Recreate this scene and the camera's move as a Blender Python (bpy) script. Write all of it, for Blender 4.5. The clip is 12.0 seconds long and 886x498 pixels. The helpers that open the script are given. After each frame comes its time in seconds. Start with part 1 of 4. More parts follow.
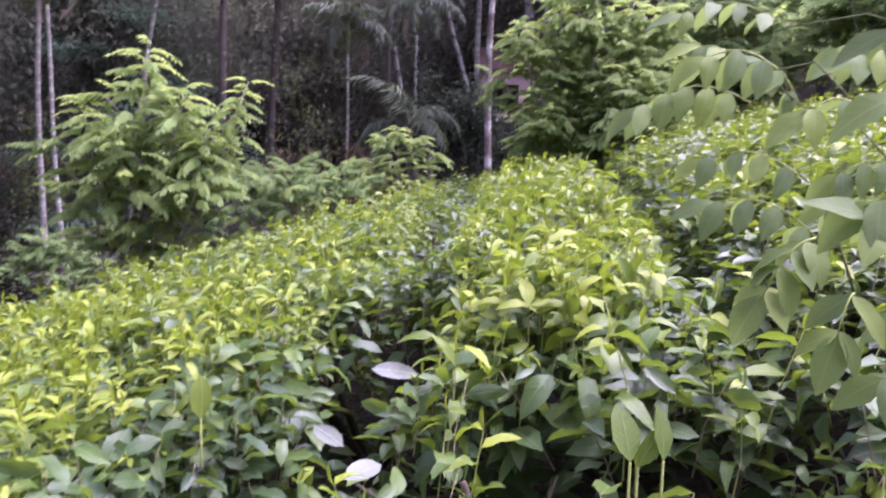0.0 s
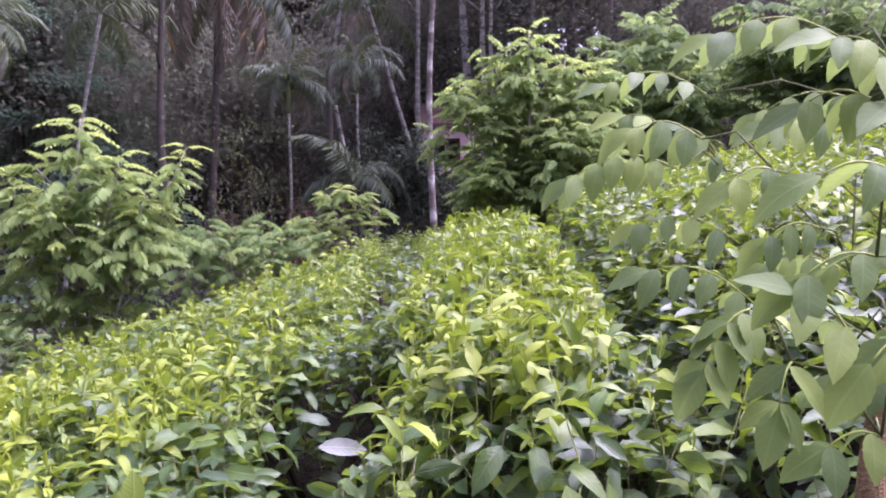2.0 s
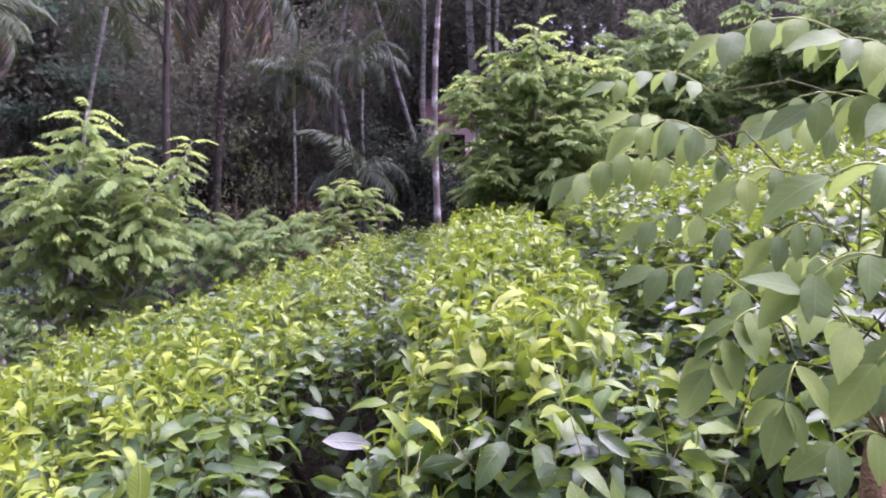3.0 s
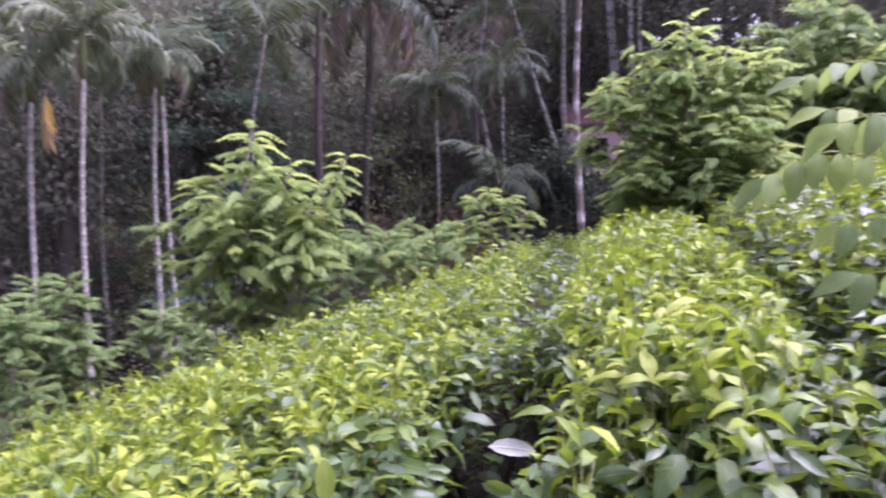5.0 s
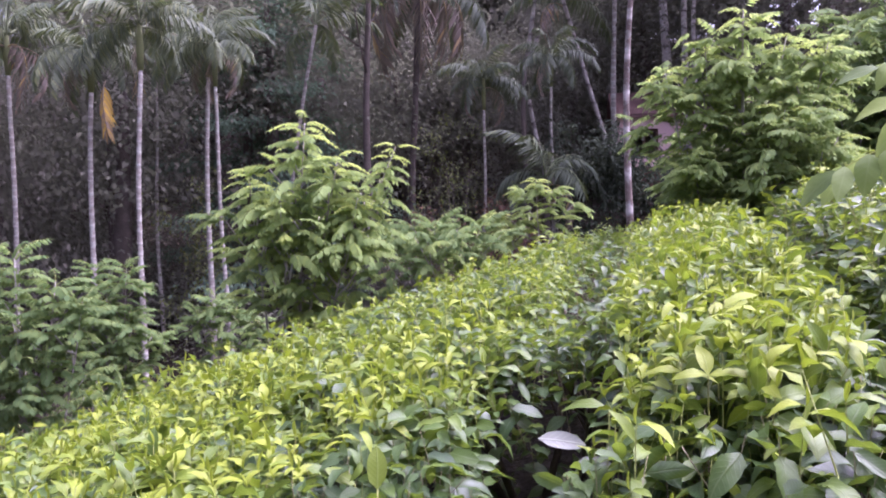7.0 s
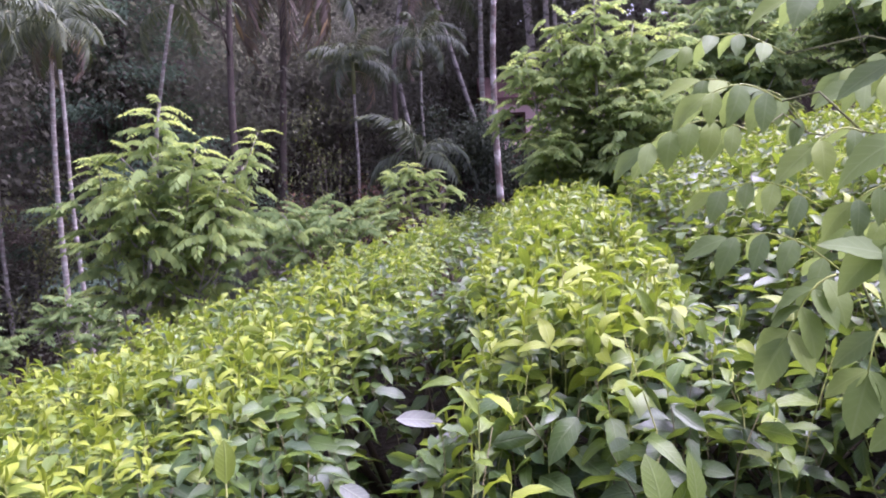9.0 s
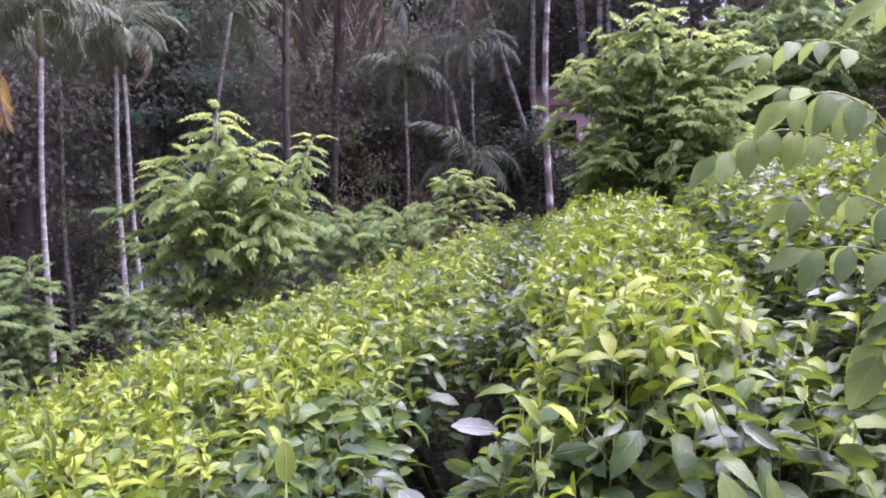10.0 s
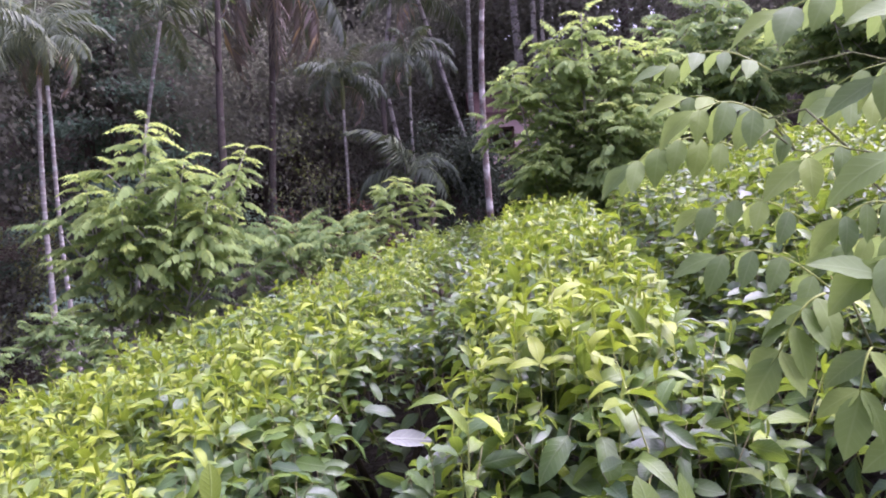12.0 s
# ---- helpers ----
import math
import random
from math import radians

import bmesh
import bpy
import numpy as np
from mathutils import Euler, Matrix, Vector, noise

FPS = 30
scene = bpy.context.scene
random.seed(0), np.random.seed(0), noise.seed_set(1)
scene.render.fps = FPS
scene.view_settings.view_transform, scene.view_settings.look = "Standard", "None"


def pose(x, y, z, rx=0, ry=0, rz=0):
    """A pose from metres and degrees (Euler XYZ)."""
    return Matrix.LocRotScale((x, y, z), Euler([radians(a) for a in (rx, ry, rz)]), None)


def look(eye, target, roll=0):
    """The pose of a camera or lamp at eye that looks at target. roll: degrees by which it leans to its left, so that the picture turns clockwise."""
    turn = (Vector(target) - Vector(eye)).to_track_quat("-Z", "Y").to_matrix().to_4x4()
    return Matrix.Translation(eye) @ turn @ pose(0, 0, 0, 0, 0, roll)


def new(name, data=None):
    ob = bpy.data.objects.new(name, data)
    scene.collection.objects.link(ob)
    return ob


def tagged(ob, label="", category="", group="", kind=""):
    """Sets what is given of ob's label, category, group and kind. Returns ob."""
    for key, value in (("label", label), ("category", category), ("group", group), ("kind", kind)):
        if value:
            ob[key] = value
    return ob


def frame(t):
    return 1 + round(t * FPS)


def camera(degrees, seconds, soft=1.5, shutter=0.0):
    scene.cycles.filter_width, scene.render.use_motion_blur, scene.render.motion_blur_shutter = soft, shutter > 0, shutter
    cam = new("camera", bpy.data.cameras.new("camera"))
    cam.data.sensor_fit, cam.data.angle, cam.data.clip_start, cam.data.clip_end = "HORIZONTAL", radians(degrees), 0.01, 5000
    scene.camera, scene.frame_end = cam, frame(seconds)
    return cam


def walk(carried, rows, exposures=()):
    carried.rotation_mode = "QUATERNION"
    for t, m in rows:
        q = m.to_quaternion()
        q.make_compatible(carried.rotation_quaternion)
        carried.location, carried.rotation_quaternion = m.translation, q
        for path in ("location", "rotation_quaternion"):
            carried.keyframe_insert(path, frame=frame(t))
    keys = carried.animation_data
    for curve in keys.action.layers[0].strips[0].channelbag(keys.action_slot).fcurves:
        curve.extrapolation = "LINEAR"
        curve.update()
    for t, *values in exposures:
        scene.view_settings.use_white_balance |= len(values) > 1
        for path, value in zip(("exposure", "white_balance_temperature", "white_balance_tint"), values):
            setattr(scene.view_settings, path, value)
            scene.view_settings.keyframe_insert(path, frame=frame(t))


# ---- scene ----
cam = camera(64.4, 12.0, 1.9, 0.5)
PATH = [
    (0, (0.0318, 0.0184, 1.4651), (0.0536, 2.0055, 1.2395), 1.45),
    (0.2, (0.0332, 0.0244, 1.4693), (0.0944, 2.0144, 1.2794), 0.72),
    (0.5, (0.0354, 0.0333, 1.4755), (0.1522, 2.0224, 1.3031), -0.37),
    (0.7, (0.0378, 0.0331, 1.4764), (0.1990, 2.0200, 1.3141), -0.38),
    (1, (0.0415, 0.0328, 1.4777), (0.2472, 2.0165, 1.3279), -0.40),
    (1.2, (0.0414, 0.0341, 1.4788), (0.2492, 2.0182, 1.3366), -0.46),
    (1.5, (0.0412, 0.0360, 1.4804), (0.2235, 2.0228, 1.3412), -0.55),
    (1.7, (0.0422, 0.0356, 1.4840), (0.2490, 2.0205, 1.3523), -0.73),
    (2, (0.0437, 0.0350, 1.4895), (0.2094, 2.0266, 1.4120), -0.99),
    (2.2, (0.0451, 0.0356, 1.4899), (0.2014, 2.0265, 1.3823), -1.23),
    (2.5, (0.0473, 0.0364, 1.4905), (0.2134, 2.0268, 1.3874), -1.60),
    (2.7, (0.0442, 0.0345, 1.4902), (0.2131, 2.0251, 1.3960), -1.11),
    (3, (0.0396, 0.0317, 1.4898), (0.1956, 2.0236, 1.4015), -0.38),
    (3.2, (0.0397, 0.0283, 1.4881), (0.1349, 2.0228, 1.3750), -0.69),
    (4.8, (0.0186, 0.0227, 1.4849), (-0.1357, 2.0157, 1.4217), -0.46),
    (5, (0.0018, 0.0216, 1.4922), (-0.2389, 2.0061, 1.4311), -1.63),
    (5.2, (0.0031, 0.0203, 1.4914), (-0.3095, 1.9951, 1.4424), -1.51),
    (5.5, (0.0050, 0.0184, 1.4902), (-0.2836, 1.9960, 1.4161), -1.32),
    (5.7, (-0.0003, 0.0113, 1.4904), (-0.3823, 1.9721, 1.3926), -1.58),
    (6, (-0.0083, 0.0007, 1.4908), (-0.5323, 1.9286, 1.3980), -1.96),
    (6.2, (-0.0065, 0.0091, 1.4906), (-0.4232, 1.9626, 1.3896), -1.61),
    (6.5, (-0.0039, 0.0216, 1.4903), (-0.3035, 1.9962, 1.3846), -1.09),
    (6.7, (-0.0110, 0.0191, 1.4931), (-0.3797, 1.9829, 1.4081), -1.06),
    (8.5, (0.0234, 0.0234, 1.4898), (-0.1197, 2.0149, 1.3733), -2.13),
    (8.7, (0.0292, 0.0245, 1.4891), (-0.0225, 2.0197, 1.3601), -2.35),
    (9, (0.0378, 0.0262, 1.4880), (0.0102, 2.0212, 1.3491), -2.69),
    (9.2, (0.0375, 0.0278, 1.4862), (0.0276, 2.0249, 1.3785), -2.47),
    (9.5, (0.0370, 0.0303, 1.4834), (0.0653, 2.0203, 1.2858), -2.15),
    (9.7, (0.0283, 0.0297, 1.4850), (-0.0116, 2.0230, 1.3263), -1.96),
    (10, (0.0153, 0.0288, 1.4875), (-0.1434, 2.0192, 1.3736), -1.68),
    (10.2, (0.0161, 0.0194, 1.4853), (-0.1340, 2.0105, 1.3724), -1.26),
    (10.5, (0.0174, 0.0052, 1.4819), (-0.2199, 1.9897, 1.4073), -0.63),
    (10.7, (0.0257, 0.0120, 1.4849), (-0.1201, 2.0065, 1.4557), -1.41),
    (11, (0.0381, 0.0222, 1.4893), (0.0200, 2.0199, 1.3956), -2.57),
    (11.2, (0.0355, 0.0251, 1.4897), (0.0600, 2.0220, 1.3814), -2.79),
    (11.5, (0.0315, 0.0294, 1.4902), (0.0400, 2.0269, 1.3897), -3.11),
    (11.7, (0.0351, 0.0312, 1.4910), (0.0304, 2.0287, 1.3926), -3.07),
    (12, (0.0405, 0.0338, 1.4922), (0.0430, 2.0313, 1.3917), -3.00),
]
walk(cam, [(t, look(eye, target, roll)) for t, eye, target, roll in PATH], [(0.0, 1.80, 5450.0, 51.0), (12.0, 1.80, 5450.0, 51.0)])

# ---- sky and sun: hazy afternoon, soft light from the right ----
SUN_WAY = Vector((0.42, 0.15, 0.90)).normalized()
world = bpy.data.worlds.new("sky")
scene.world = world
world.use_nodes = True
wn = world.node_tree.nodes
sky = wn.new("ShaderNodeTexSky")
sky.sky_type, sky.sun_disc = "NISHITA", False
sky.sun_elevation = math.asin(SUN_WAY.z)
sky.sun_rotation = math.atan2(SUN_WAY.x, SUN_WAY.y)
sky.air_density, sky.dust_density, sky.ozone_density = 1.0, 9.0, 1.0
grey = wn.new("ShaderNodeRGBToBW")
haze = wn.new("ShaderNodeMix")
haze.data_type, haze.inputs[0].default_value = "RGBA", 0.65
world.node_tree.links.new(sky.outputs["Color"], grey.inputs[0])
world.node_tree.links.new(sky.outputs["Color"], haze.inputs[6])
world.node_tree.links.new(grey.outputs[0], haze.inputs[7])
world.node_tree.links.new(haze.outputs[2], wn["Background"].inputs["Color"])
wn["Background"].inputs["Strength"].default_value = 0.15
sun = new("sun", bpy.data.lights.new("sun", "SUN"))
sun.data.energy, sun.data.angle, sun.data.color = 1.5, radians(55), (1.0, 0.95, 0.86)
sun.matrix_world = look(SUN_WAY * 30, (0, 0, 0))

rng = np.random.default_rng(11)


# ---- materials ----
def node_mat(name):
    m = bpy.data.materials.new(name)
    m.use_nodes = True
    nt = m.node_tree
    return m, nt, nt.nodes["Principled BSDF"]


def ramp(nt, stops, fac):
    r = nt.nodes.new("ShaderNodeValToRGB")
    while len(r.color_ramp.elements) < len(stops):
        r.color_ramp.elements.new(0.5)
    for e, (p, c) in zip(r.color_ramp.elements, stops):
        e.position, e.color = p, (*c, 1)
    nt.links.new(fac, r.inputs["Fac"])
    return r.outputs["Color"]


def maths(nt, op, a, b=None, c=None, clamp=False):
    n = nt.nodes.new("ShaderNodeMath")
    n.operation, n.use_clamp = op, clamp
    for i, v in enumerate((a, b, c)):
        if v is None:
            continue
        if isinstance(v, (int, float)):
            n.inputs[i].default_value = v
        else:
            nt.links.new(v, n.inputs[i])
    return n.outputs[0]


def mixed(nt, fac, a, b, mode="MIX"):
    n = nt.nodes.new("ShaderNodeMix")
    n.data_type, n.blend_type = "RGBA", mode
    for sock, v in ((n.inputs[0], fac), (n.inputs[6], a), (n.inputs[7], b)):
        if isinstance(v, (int, float)):
            sock.default_value = v
        elif isinstance(v, tuple):
            sock.default_value = (*v, 1)
        else:
            nt.links.new(v, sock)
    return n.outputs[2]


def noise_tex(nt, scale, detail=3.0, coord="Object"):
    tc = nt.nodes.new("ShaderNodeTexCoord")
    n = nt.nodes.new("ShaderNodeTexNoise")
    n.inputs["Scale"].default_value, n.inputs["Detail"].default_value = scale, detail
    nt.links.new(tc.outputs[coord], n.inputs["Vector"])
    return n.outputs["Fac"]


def leaf_mat(name, stops, rough=0.4, through_light=0.3, vein=0.25, spread=0.25, veins=9.0, gloss=0.5, glow=(0.45, 0.6, 0.06), sheen=0.0, tint=None, relief=0.6):
    """Leaf colour by age (0 young, 1 old), with a paler midrib, side veins, blotches and leaf-to-leaf change."""
    m, nt, bsdf = node_mat(name)
    at = nt.nodes.new("ShaderNodeAttribute")
    at.attribute_name = "leaf"
    sep = nt.nodes.new("ShaderNodeSeparateXYZ")
    nt.links.new(at.outputs["Vector"], sep.inputs[0])
    geo = nt.nodes.new("ShaderNodeNewGeometry")
    info = nt.nodes.new("ShaderNodeObjectInfo")
    vary = maths(nt, "ADD", maths(nt, "MULTIPLY", geo.outputs["Random Per Island"], spread), maths(nt, "MULTIPLY", info.outputs["Random"], spread * 0.7))
    age = maths(nt, "ADD", sep.outputs["Z"], maths(nt, "SUBTRACT", vary, spread * 0.85), clamp=True)
    col = ramp(nt, stops, age)
    blot = noise_tex(nt, 60.0, 2.0)
    col = mixed(nt, maths(nt, "MULTIPLY", blot, 0.35), col, mixed(nt, 1.0, col, (0.62, 0.66, 0.55), "MULTIPLY"))
    across = maths(nt, "ABSOLUTE", sep.outputs["X"])
    mid = maths(nt, "SUBTRACT", 1.0, maths(nt, "MULTIPLY", across, 9.0), clamp=True)
    slant = maths(nt, "SINE", maths(nt, "MULTIPLY", maths(nt, "SUBTRACT", sep.outputs["Y"], maths(nt, "MULTIPLY", across, 0.25)), veins * 6.283))
    side = maths(nt, "MULTIPLY", maths(nt, "POWER", maths(nt, "MULTIPLY_ADD", slant, 0.5, 0.5), 6.0), 0.35)
    ribs = maths(nt, "MULTIPLY", maths(nt, "MAXIMUM", mid, side), vein)
    col = mixed(nt, ribs, col, mixed(nt, 0.5, col, (0.55, 0.62, 0.32)))
    if tint:
        col = mixed(nt, maths(nt, "MULTIPLY", info.outputs["Random"], 0.5), col, tint)
    nt.links.new(col, bsdf.inputs["Base Color"])
    nt.links.new(maths(nt, "MULTIPLY_ADD", age, -sheen, rough), bsdf.inputs["Roughness"])
    bsdf.inputs["Specular IOR Level"].default_value = gloss
    bump = nt.nodes.new("ShaderNodeBump")
    bump.inputs["Strength"].default_value, bump.inputs["Distance"].default_value = relief, 0.004
    nt.links.new(maths(nt, "ADD", ribs, maths(nt, "MULTIPLY", blot, 0.5)), bump.inputs["Height"])
    nt.links.new(bump.outputs["Normal"], bsdf.inputs["Normal"])
    tr = nt.nodes.new("ShaderNodeBsdfTranslucent")
    nt.links.new(mixed(nt, 0.4, col, glow), tr.inputs["Color"])
    mx = nt.nodes.new("ShaderNodeMixShader")
    mx.inputs["Fac"].default_value = through_light
    nt.links.new(bsdf.outputs[0], mx.inputs[1])
    nt.links.new(tr.outputs[0], mx.inputs[2])
    nt.links.new(mx.outputs[0], nt.nodes["Material Output"].inputs["Surface"])
    return m


def rough_mat(name, a, b, scale, rough=0.9, fine=None, bump=0.6, dist=0.01, bands=0.0, band_col=(0.5, 0.48, 0.43), ringed=0.45):
    """Two-scale mottled surface, with rings round the trunk where bands is given."""
    m, nt, bsdf = node_mat(name)
    big = noise_tex(nt, scale, 5.0)
    small = noise_tex(nt, fine or scale * 9, 4.0)
    col = ramp(nt, [(0.3, a), (0.7, b)], maths(nt, "MULTIPLY_ADD", small, 0.5, maths(nt, "MULTIPLY", big, 0.5)))
    height = maths(nt, "ADD", big, small)
    if bands:
        tc = nt.nodes.new("ShaderNodeTexCoord")
        sep = nt.nodes.new("ShaderNodeSeparateXYZ")
        nt.links.new(tc.outputs["Object"], sep.inputs[0])
        wob = maths(nt, "MULTIPLY_ADD", big, 0.8, maths(nt, "MULTIPLY", sep.outputs["Z"], bands))
        ring = maths(nt, "POWER", maths(nt, "MULTIPLY_ADD", maths(nt, "SINE", maths(nt, "MULTIPLY", wob, 6.283)), 0.5, 0.5), 8.0)
        col = mixed(nt, maths(nt, "MULTIPLY", ring, ringed), col, band_col)
        patch = ramp(nt, [(0.52, (0, 0, 0)), (0.6, (1, 1, 1))], noise_tex(nt, scale * 2.3, 3.0))
        col = mixed(nt, maths(nt, "MULTIPLY", patch, 0.45), col, (0.42, 0.44, 0.38))
        height = maths(nt, "ADD", height, ring)
    nt.links.new(col, bsdf.inputs["Base Color"])
    bsdf.inputs["Roughness"].default_value = rough
    bsdf.inputs["Specular IOR Level"].default_value = 0.2
    bp = nt.nodes.new("ShaderNodeBump")
    bp.inputs["Strength"].default_value, bp.inputs["Distance"].default_value = bump, dist
    nt.links.new(height, bp.inputs["Height"])
    nt.links.new(bp.outputs["Normal"], bsdf.inputs["Normal"])
    return m


TEA = leaf_mat("tea_leaf", [(0.0, (0.226, 0.278, 0.013)), (0.3, (0.138, 0.198, 0.016)), (0.6, (0.076, 0.134, 0.022)), (1.0, (0.034, 0.068, 0.026))],
               rough=0.56, through_light=0.3, vein=0.22, gloss=0.45, sheen=0.18, spread=0.34, glow=(0.40, 0.55, 0.03))
STALK = leaf_mat("tea_stalk", [(0.0, (0.27, 0.32, 0.05)), (1.0, (0.16, 0.13, 0.07))], rough=0.6, through_light=0.0, vein=0.0)
GLIR = leaf_mat("shade_tree_leaf", [(0.0, (0.38, 0.45, 0.11)), (0.35, (0.245, 0.33, 0.11)), (1.0, (0.095, 0.155, 0.062))],
                rough=0.7, through_light=0.5, vein=0.05, gloss=0.12, glow=(0.42, 0.54, 0.16), spread=0.35)
BIG_LEAFLET = leaf_mat("large_leaflet", [(0.0, (0.27, 0.34, 0.074)), (0.5, (0.152, 0.217, 0.056)), (1.0, (0.09, 0.14, 0.05))],
                       rough=0.6, through_light=0.38, vein=0.17, veins=7.0, relief=0.3, gloss=0.25, glow=(0.42, 0.54, 0.14), spread=0.35)
PALM = leaf_mat("palm_leaf", [(0.0, (0.19, 0.21, 0.088)), (0.5, (0.095, 0.118, 0.076)), (1.0, (0.054, 0.065, 0.055))], rough=0.65, through_light=0.12, vein=0.1, gloss=0.2)
DRY = leaf_mat("dry_frond", [(0.0, (0.60, 0.38, 0.05)), (0.45, (0.24, 0.18, 0.145)), (1.0, (0.15, 0.12, 0.115))], rough=0.8, through_light=0.1, vein=0.1, gloss=0.2)
WOODS = leaf_mat("forest_leaf", [(0.0, (0.215, 0.225, 0.145)), (0.4, (0.16, 0.165, 0.125)), (1.0, (0.115, 0.115, 0.10))], rough=0.9, through_light=0.5, vein=0.0, spread=0.15, gloss=0.0, glow=(0.2, 0.22, 0.12), tint=(0.145, 0.122, 0.112))
# sunlight on patches of the forest is put into this paler leaf colour
SUNLIT = leaf_mat("sunlit_forest_leaf", [(0.0, (0.17, 0.18, 0.07)), (0.5, (0.115, 0.13, 0.058)), (1.0, (0.08, 0.09, 0.05))], rough=0.7, through_light=0.3, vein=0.0, spread=0.3, gloss=0.15)
RUST = leaf_mat("rusty_leaf", [(0.0, (0.17, 0.10, 0.06)), (1.0, (0.085, 0.055, 0.045))], rough=0.85, through_light=0.1, vein=0.0, spread=0.6, gloss=0.1, glow=(0.4, 0.25, 0.1))
# darker leaf copy: the shade behind the crest is held in its colour
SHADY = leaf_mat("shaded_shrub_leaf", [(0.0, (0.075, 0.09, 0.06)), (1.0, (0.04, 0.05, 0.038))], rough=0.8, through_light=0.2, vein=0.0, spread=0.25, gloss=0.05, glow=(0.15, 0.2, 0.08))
TIERED = leaf_mat("dark_bough_leaf", [(0.0, (0.17, 0.235, 0.16)), (1.0, (0.09, 0.135, 0.105))], rough=0.85, through_light=0.3, vein=0.0, spread=0.25, gloss=0.0, glow=(0.2, 0.3, 0.1))
PALE = leaf_mat("pale_dry_leaf", [(0.0, (0.128, 0.147, 0.113)), (1.0, (0.083, 0.095, 0.075))], rough=0.5, through_light=0.1, vein=0.28, veins=7.0)
BARK_GREY = rough_mat("ringed_bark", (0.16, 0.14, 0.12), (0.36, 0.33, 0.29), 4.0, bands=7.0)
BARK_PALE = rough_mat("pale_bark", (0.10, 0.085, 0.075), (0.56, 0.51, 0.46), 7.0, bands=3.0, band_col=(0.09, 0.075, 0.065), ringed=0.95)
BARK_LICHEN = rough_mat("lichen_bark", (0.09, 0.068, 0.058), (0.27, 0.215, 0.185), 5.0, bands=1.7, band_col=(0.62, 0.58, 0.53), ringed=0.85)
BARK_DARK = rough_mat("dark_bark", (0.05, 0.043, 0.037), (0.14, 0.115, 0.097), 5.0)
BARK_BROWN = rough_mat("brown_bark", (0.15, 0.088, 0.045), (0.40, 0.25, 0.14), 38.0, dist=0.004, bump=1.0)
TWIG = rough_mat("twig_bark", (0.045, 0.035, 0.026), (0.11, 0.09, 0.065), 30.0, dist=0.002)
GREEN_TWIG = rough_mat("green_twig", (0.09, 0.10, 0.045), (0.19, 0.19, 0.09), 30.0, dist=0.002)
WALL = rough_mat("pink_plaster", (0.70, 0.47, 0.44), (0.82, 0.60, 0.56), 2.0, fine=40.0, bump=0.2)


def ground_mat():
    """Dark tilled soil in the plot, near-black to hold the shade under the bushes, brown leaf litter outside, with a
    ragged border.
    """
    m, nt, bsdf = node_mat("forest_soil")
    big, small = noise_tex(nt, 1.3, 5.0), noise_tex(nt, 15.0, 4.0)
    both = maths(nt, "MULTIPLY_ADD", small, 0.5, maths(nt, "MULTIPLY", big, 0.5))
    # shade of the furrows and pits is put into the soil colour
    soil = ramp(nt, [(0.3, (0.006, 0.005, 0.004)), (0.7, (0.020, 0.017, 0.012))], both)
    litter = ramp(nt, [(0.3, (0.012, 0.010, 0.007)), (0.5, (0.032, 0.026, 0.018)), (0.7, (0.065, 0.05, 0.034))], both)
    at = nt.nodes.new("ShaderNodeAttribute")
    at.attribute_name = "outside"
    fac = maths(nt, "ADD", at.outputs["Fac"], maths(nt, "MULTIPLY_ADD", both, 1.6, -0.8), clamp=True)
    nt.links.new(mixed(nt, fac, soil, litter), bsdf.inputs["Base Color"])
    bsdf.inputs["Roughness"].default_value = 0.95
    bsdf.inputs["Specular IOR Level"].default_value = 0.08
    bp = nt.nodes.new("ShaderNodeBump")
    bp.inputs["Strength"].default_value, bp.inputs["Distance"].default_value = 1.0, 0.05
    nt.links.new(maths(nt, "ADD", big, small), bp.inputs["Height"])
    nt.links.new(bp.outputs["Normal"], bsdf.inputs["Normal"])
    return m


SOIL = ground_mat()
TILE = rough_mat("clay_tile", (0.10, 0.055, 0.05), (0.20, 0.12, 0.11), 3.0, fine=25.0)
TIMBER = rough_mat("timber", (0.07, 0.04, 0.025), (0.16, 0.10, 0.07), 6.0)


# ---- mesh building ----
def leaf_shape(k, profile):
    """A leaf of unit length along +y: midrib and two edges, k rows between foot and tip."""
    v = np.array([0.0] + [(i + 1) / (k + 1) for i in range(k)] + [1.0])
    pts = [(0.0, y) for y in v] + [(-0.5 * profile(y), y) for y in v[1:-1]] + [(0.5 * profile(y), y) for y in v[1:-1]]
    left, right = k + 2, 2 * k + 2
    faces = [(0, 1, left), (0, right, 1), (k, k + 1, left + k - 1), (k, right + k - 1, k + 1)]
    for i in range(k - 1):
        faces += [(1 + i, 2 + i, left + i + 1, left + i), (1 + i, right + i, right + i + 1, 2 + i)]
    return np.array(pts), faces


def tea_profile(y):
    return math.sin(math.pi * y ** 1.02) ** 0.56


def oval_profile(y):
    return math.sin(math.pi * y ** 0.90) ** 0.86


def strap_profile(y):
    return min(1.0, 6 * y + 0.3) * (1 - y) ** 0.45


TEA_NEAR, TEA_FAR, TEA_PLAIN = leaf_shape(4, tea_profile), leaf_shape(2, tea_profile), leaf_shape(1, lambda y: 1.0)
OVAL_NEAR, OVAL_FAR = leaf_shape(13, lambda y: oval_profile(y) * (1 + 0.03 * (-1) ** round(14 * y))), leaf_shape(2, oval_profile)
STRAP, FLAKE = leaf_shape(2, strap_profile), (np.array([(0.0, 0.0), (-0.5, 0.5), (0.0, 1.0), (0.5, 0.5)]), [(0, 3, 2, 1)])


def unit(v):
    return v / np.maximum(np.linalg.norm(v, axis=-1, keepdims=True), 1e-9)


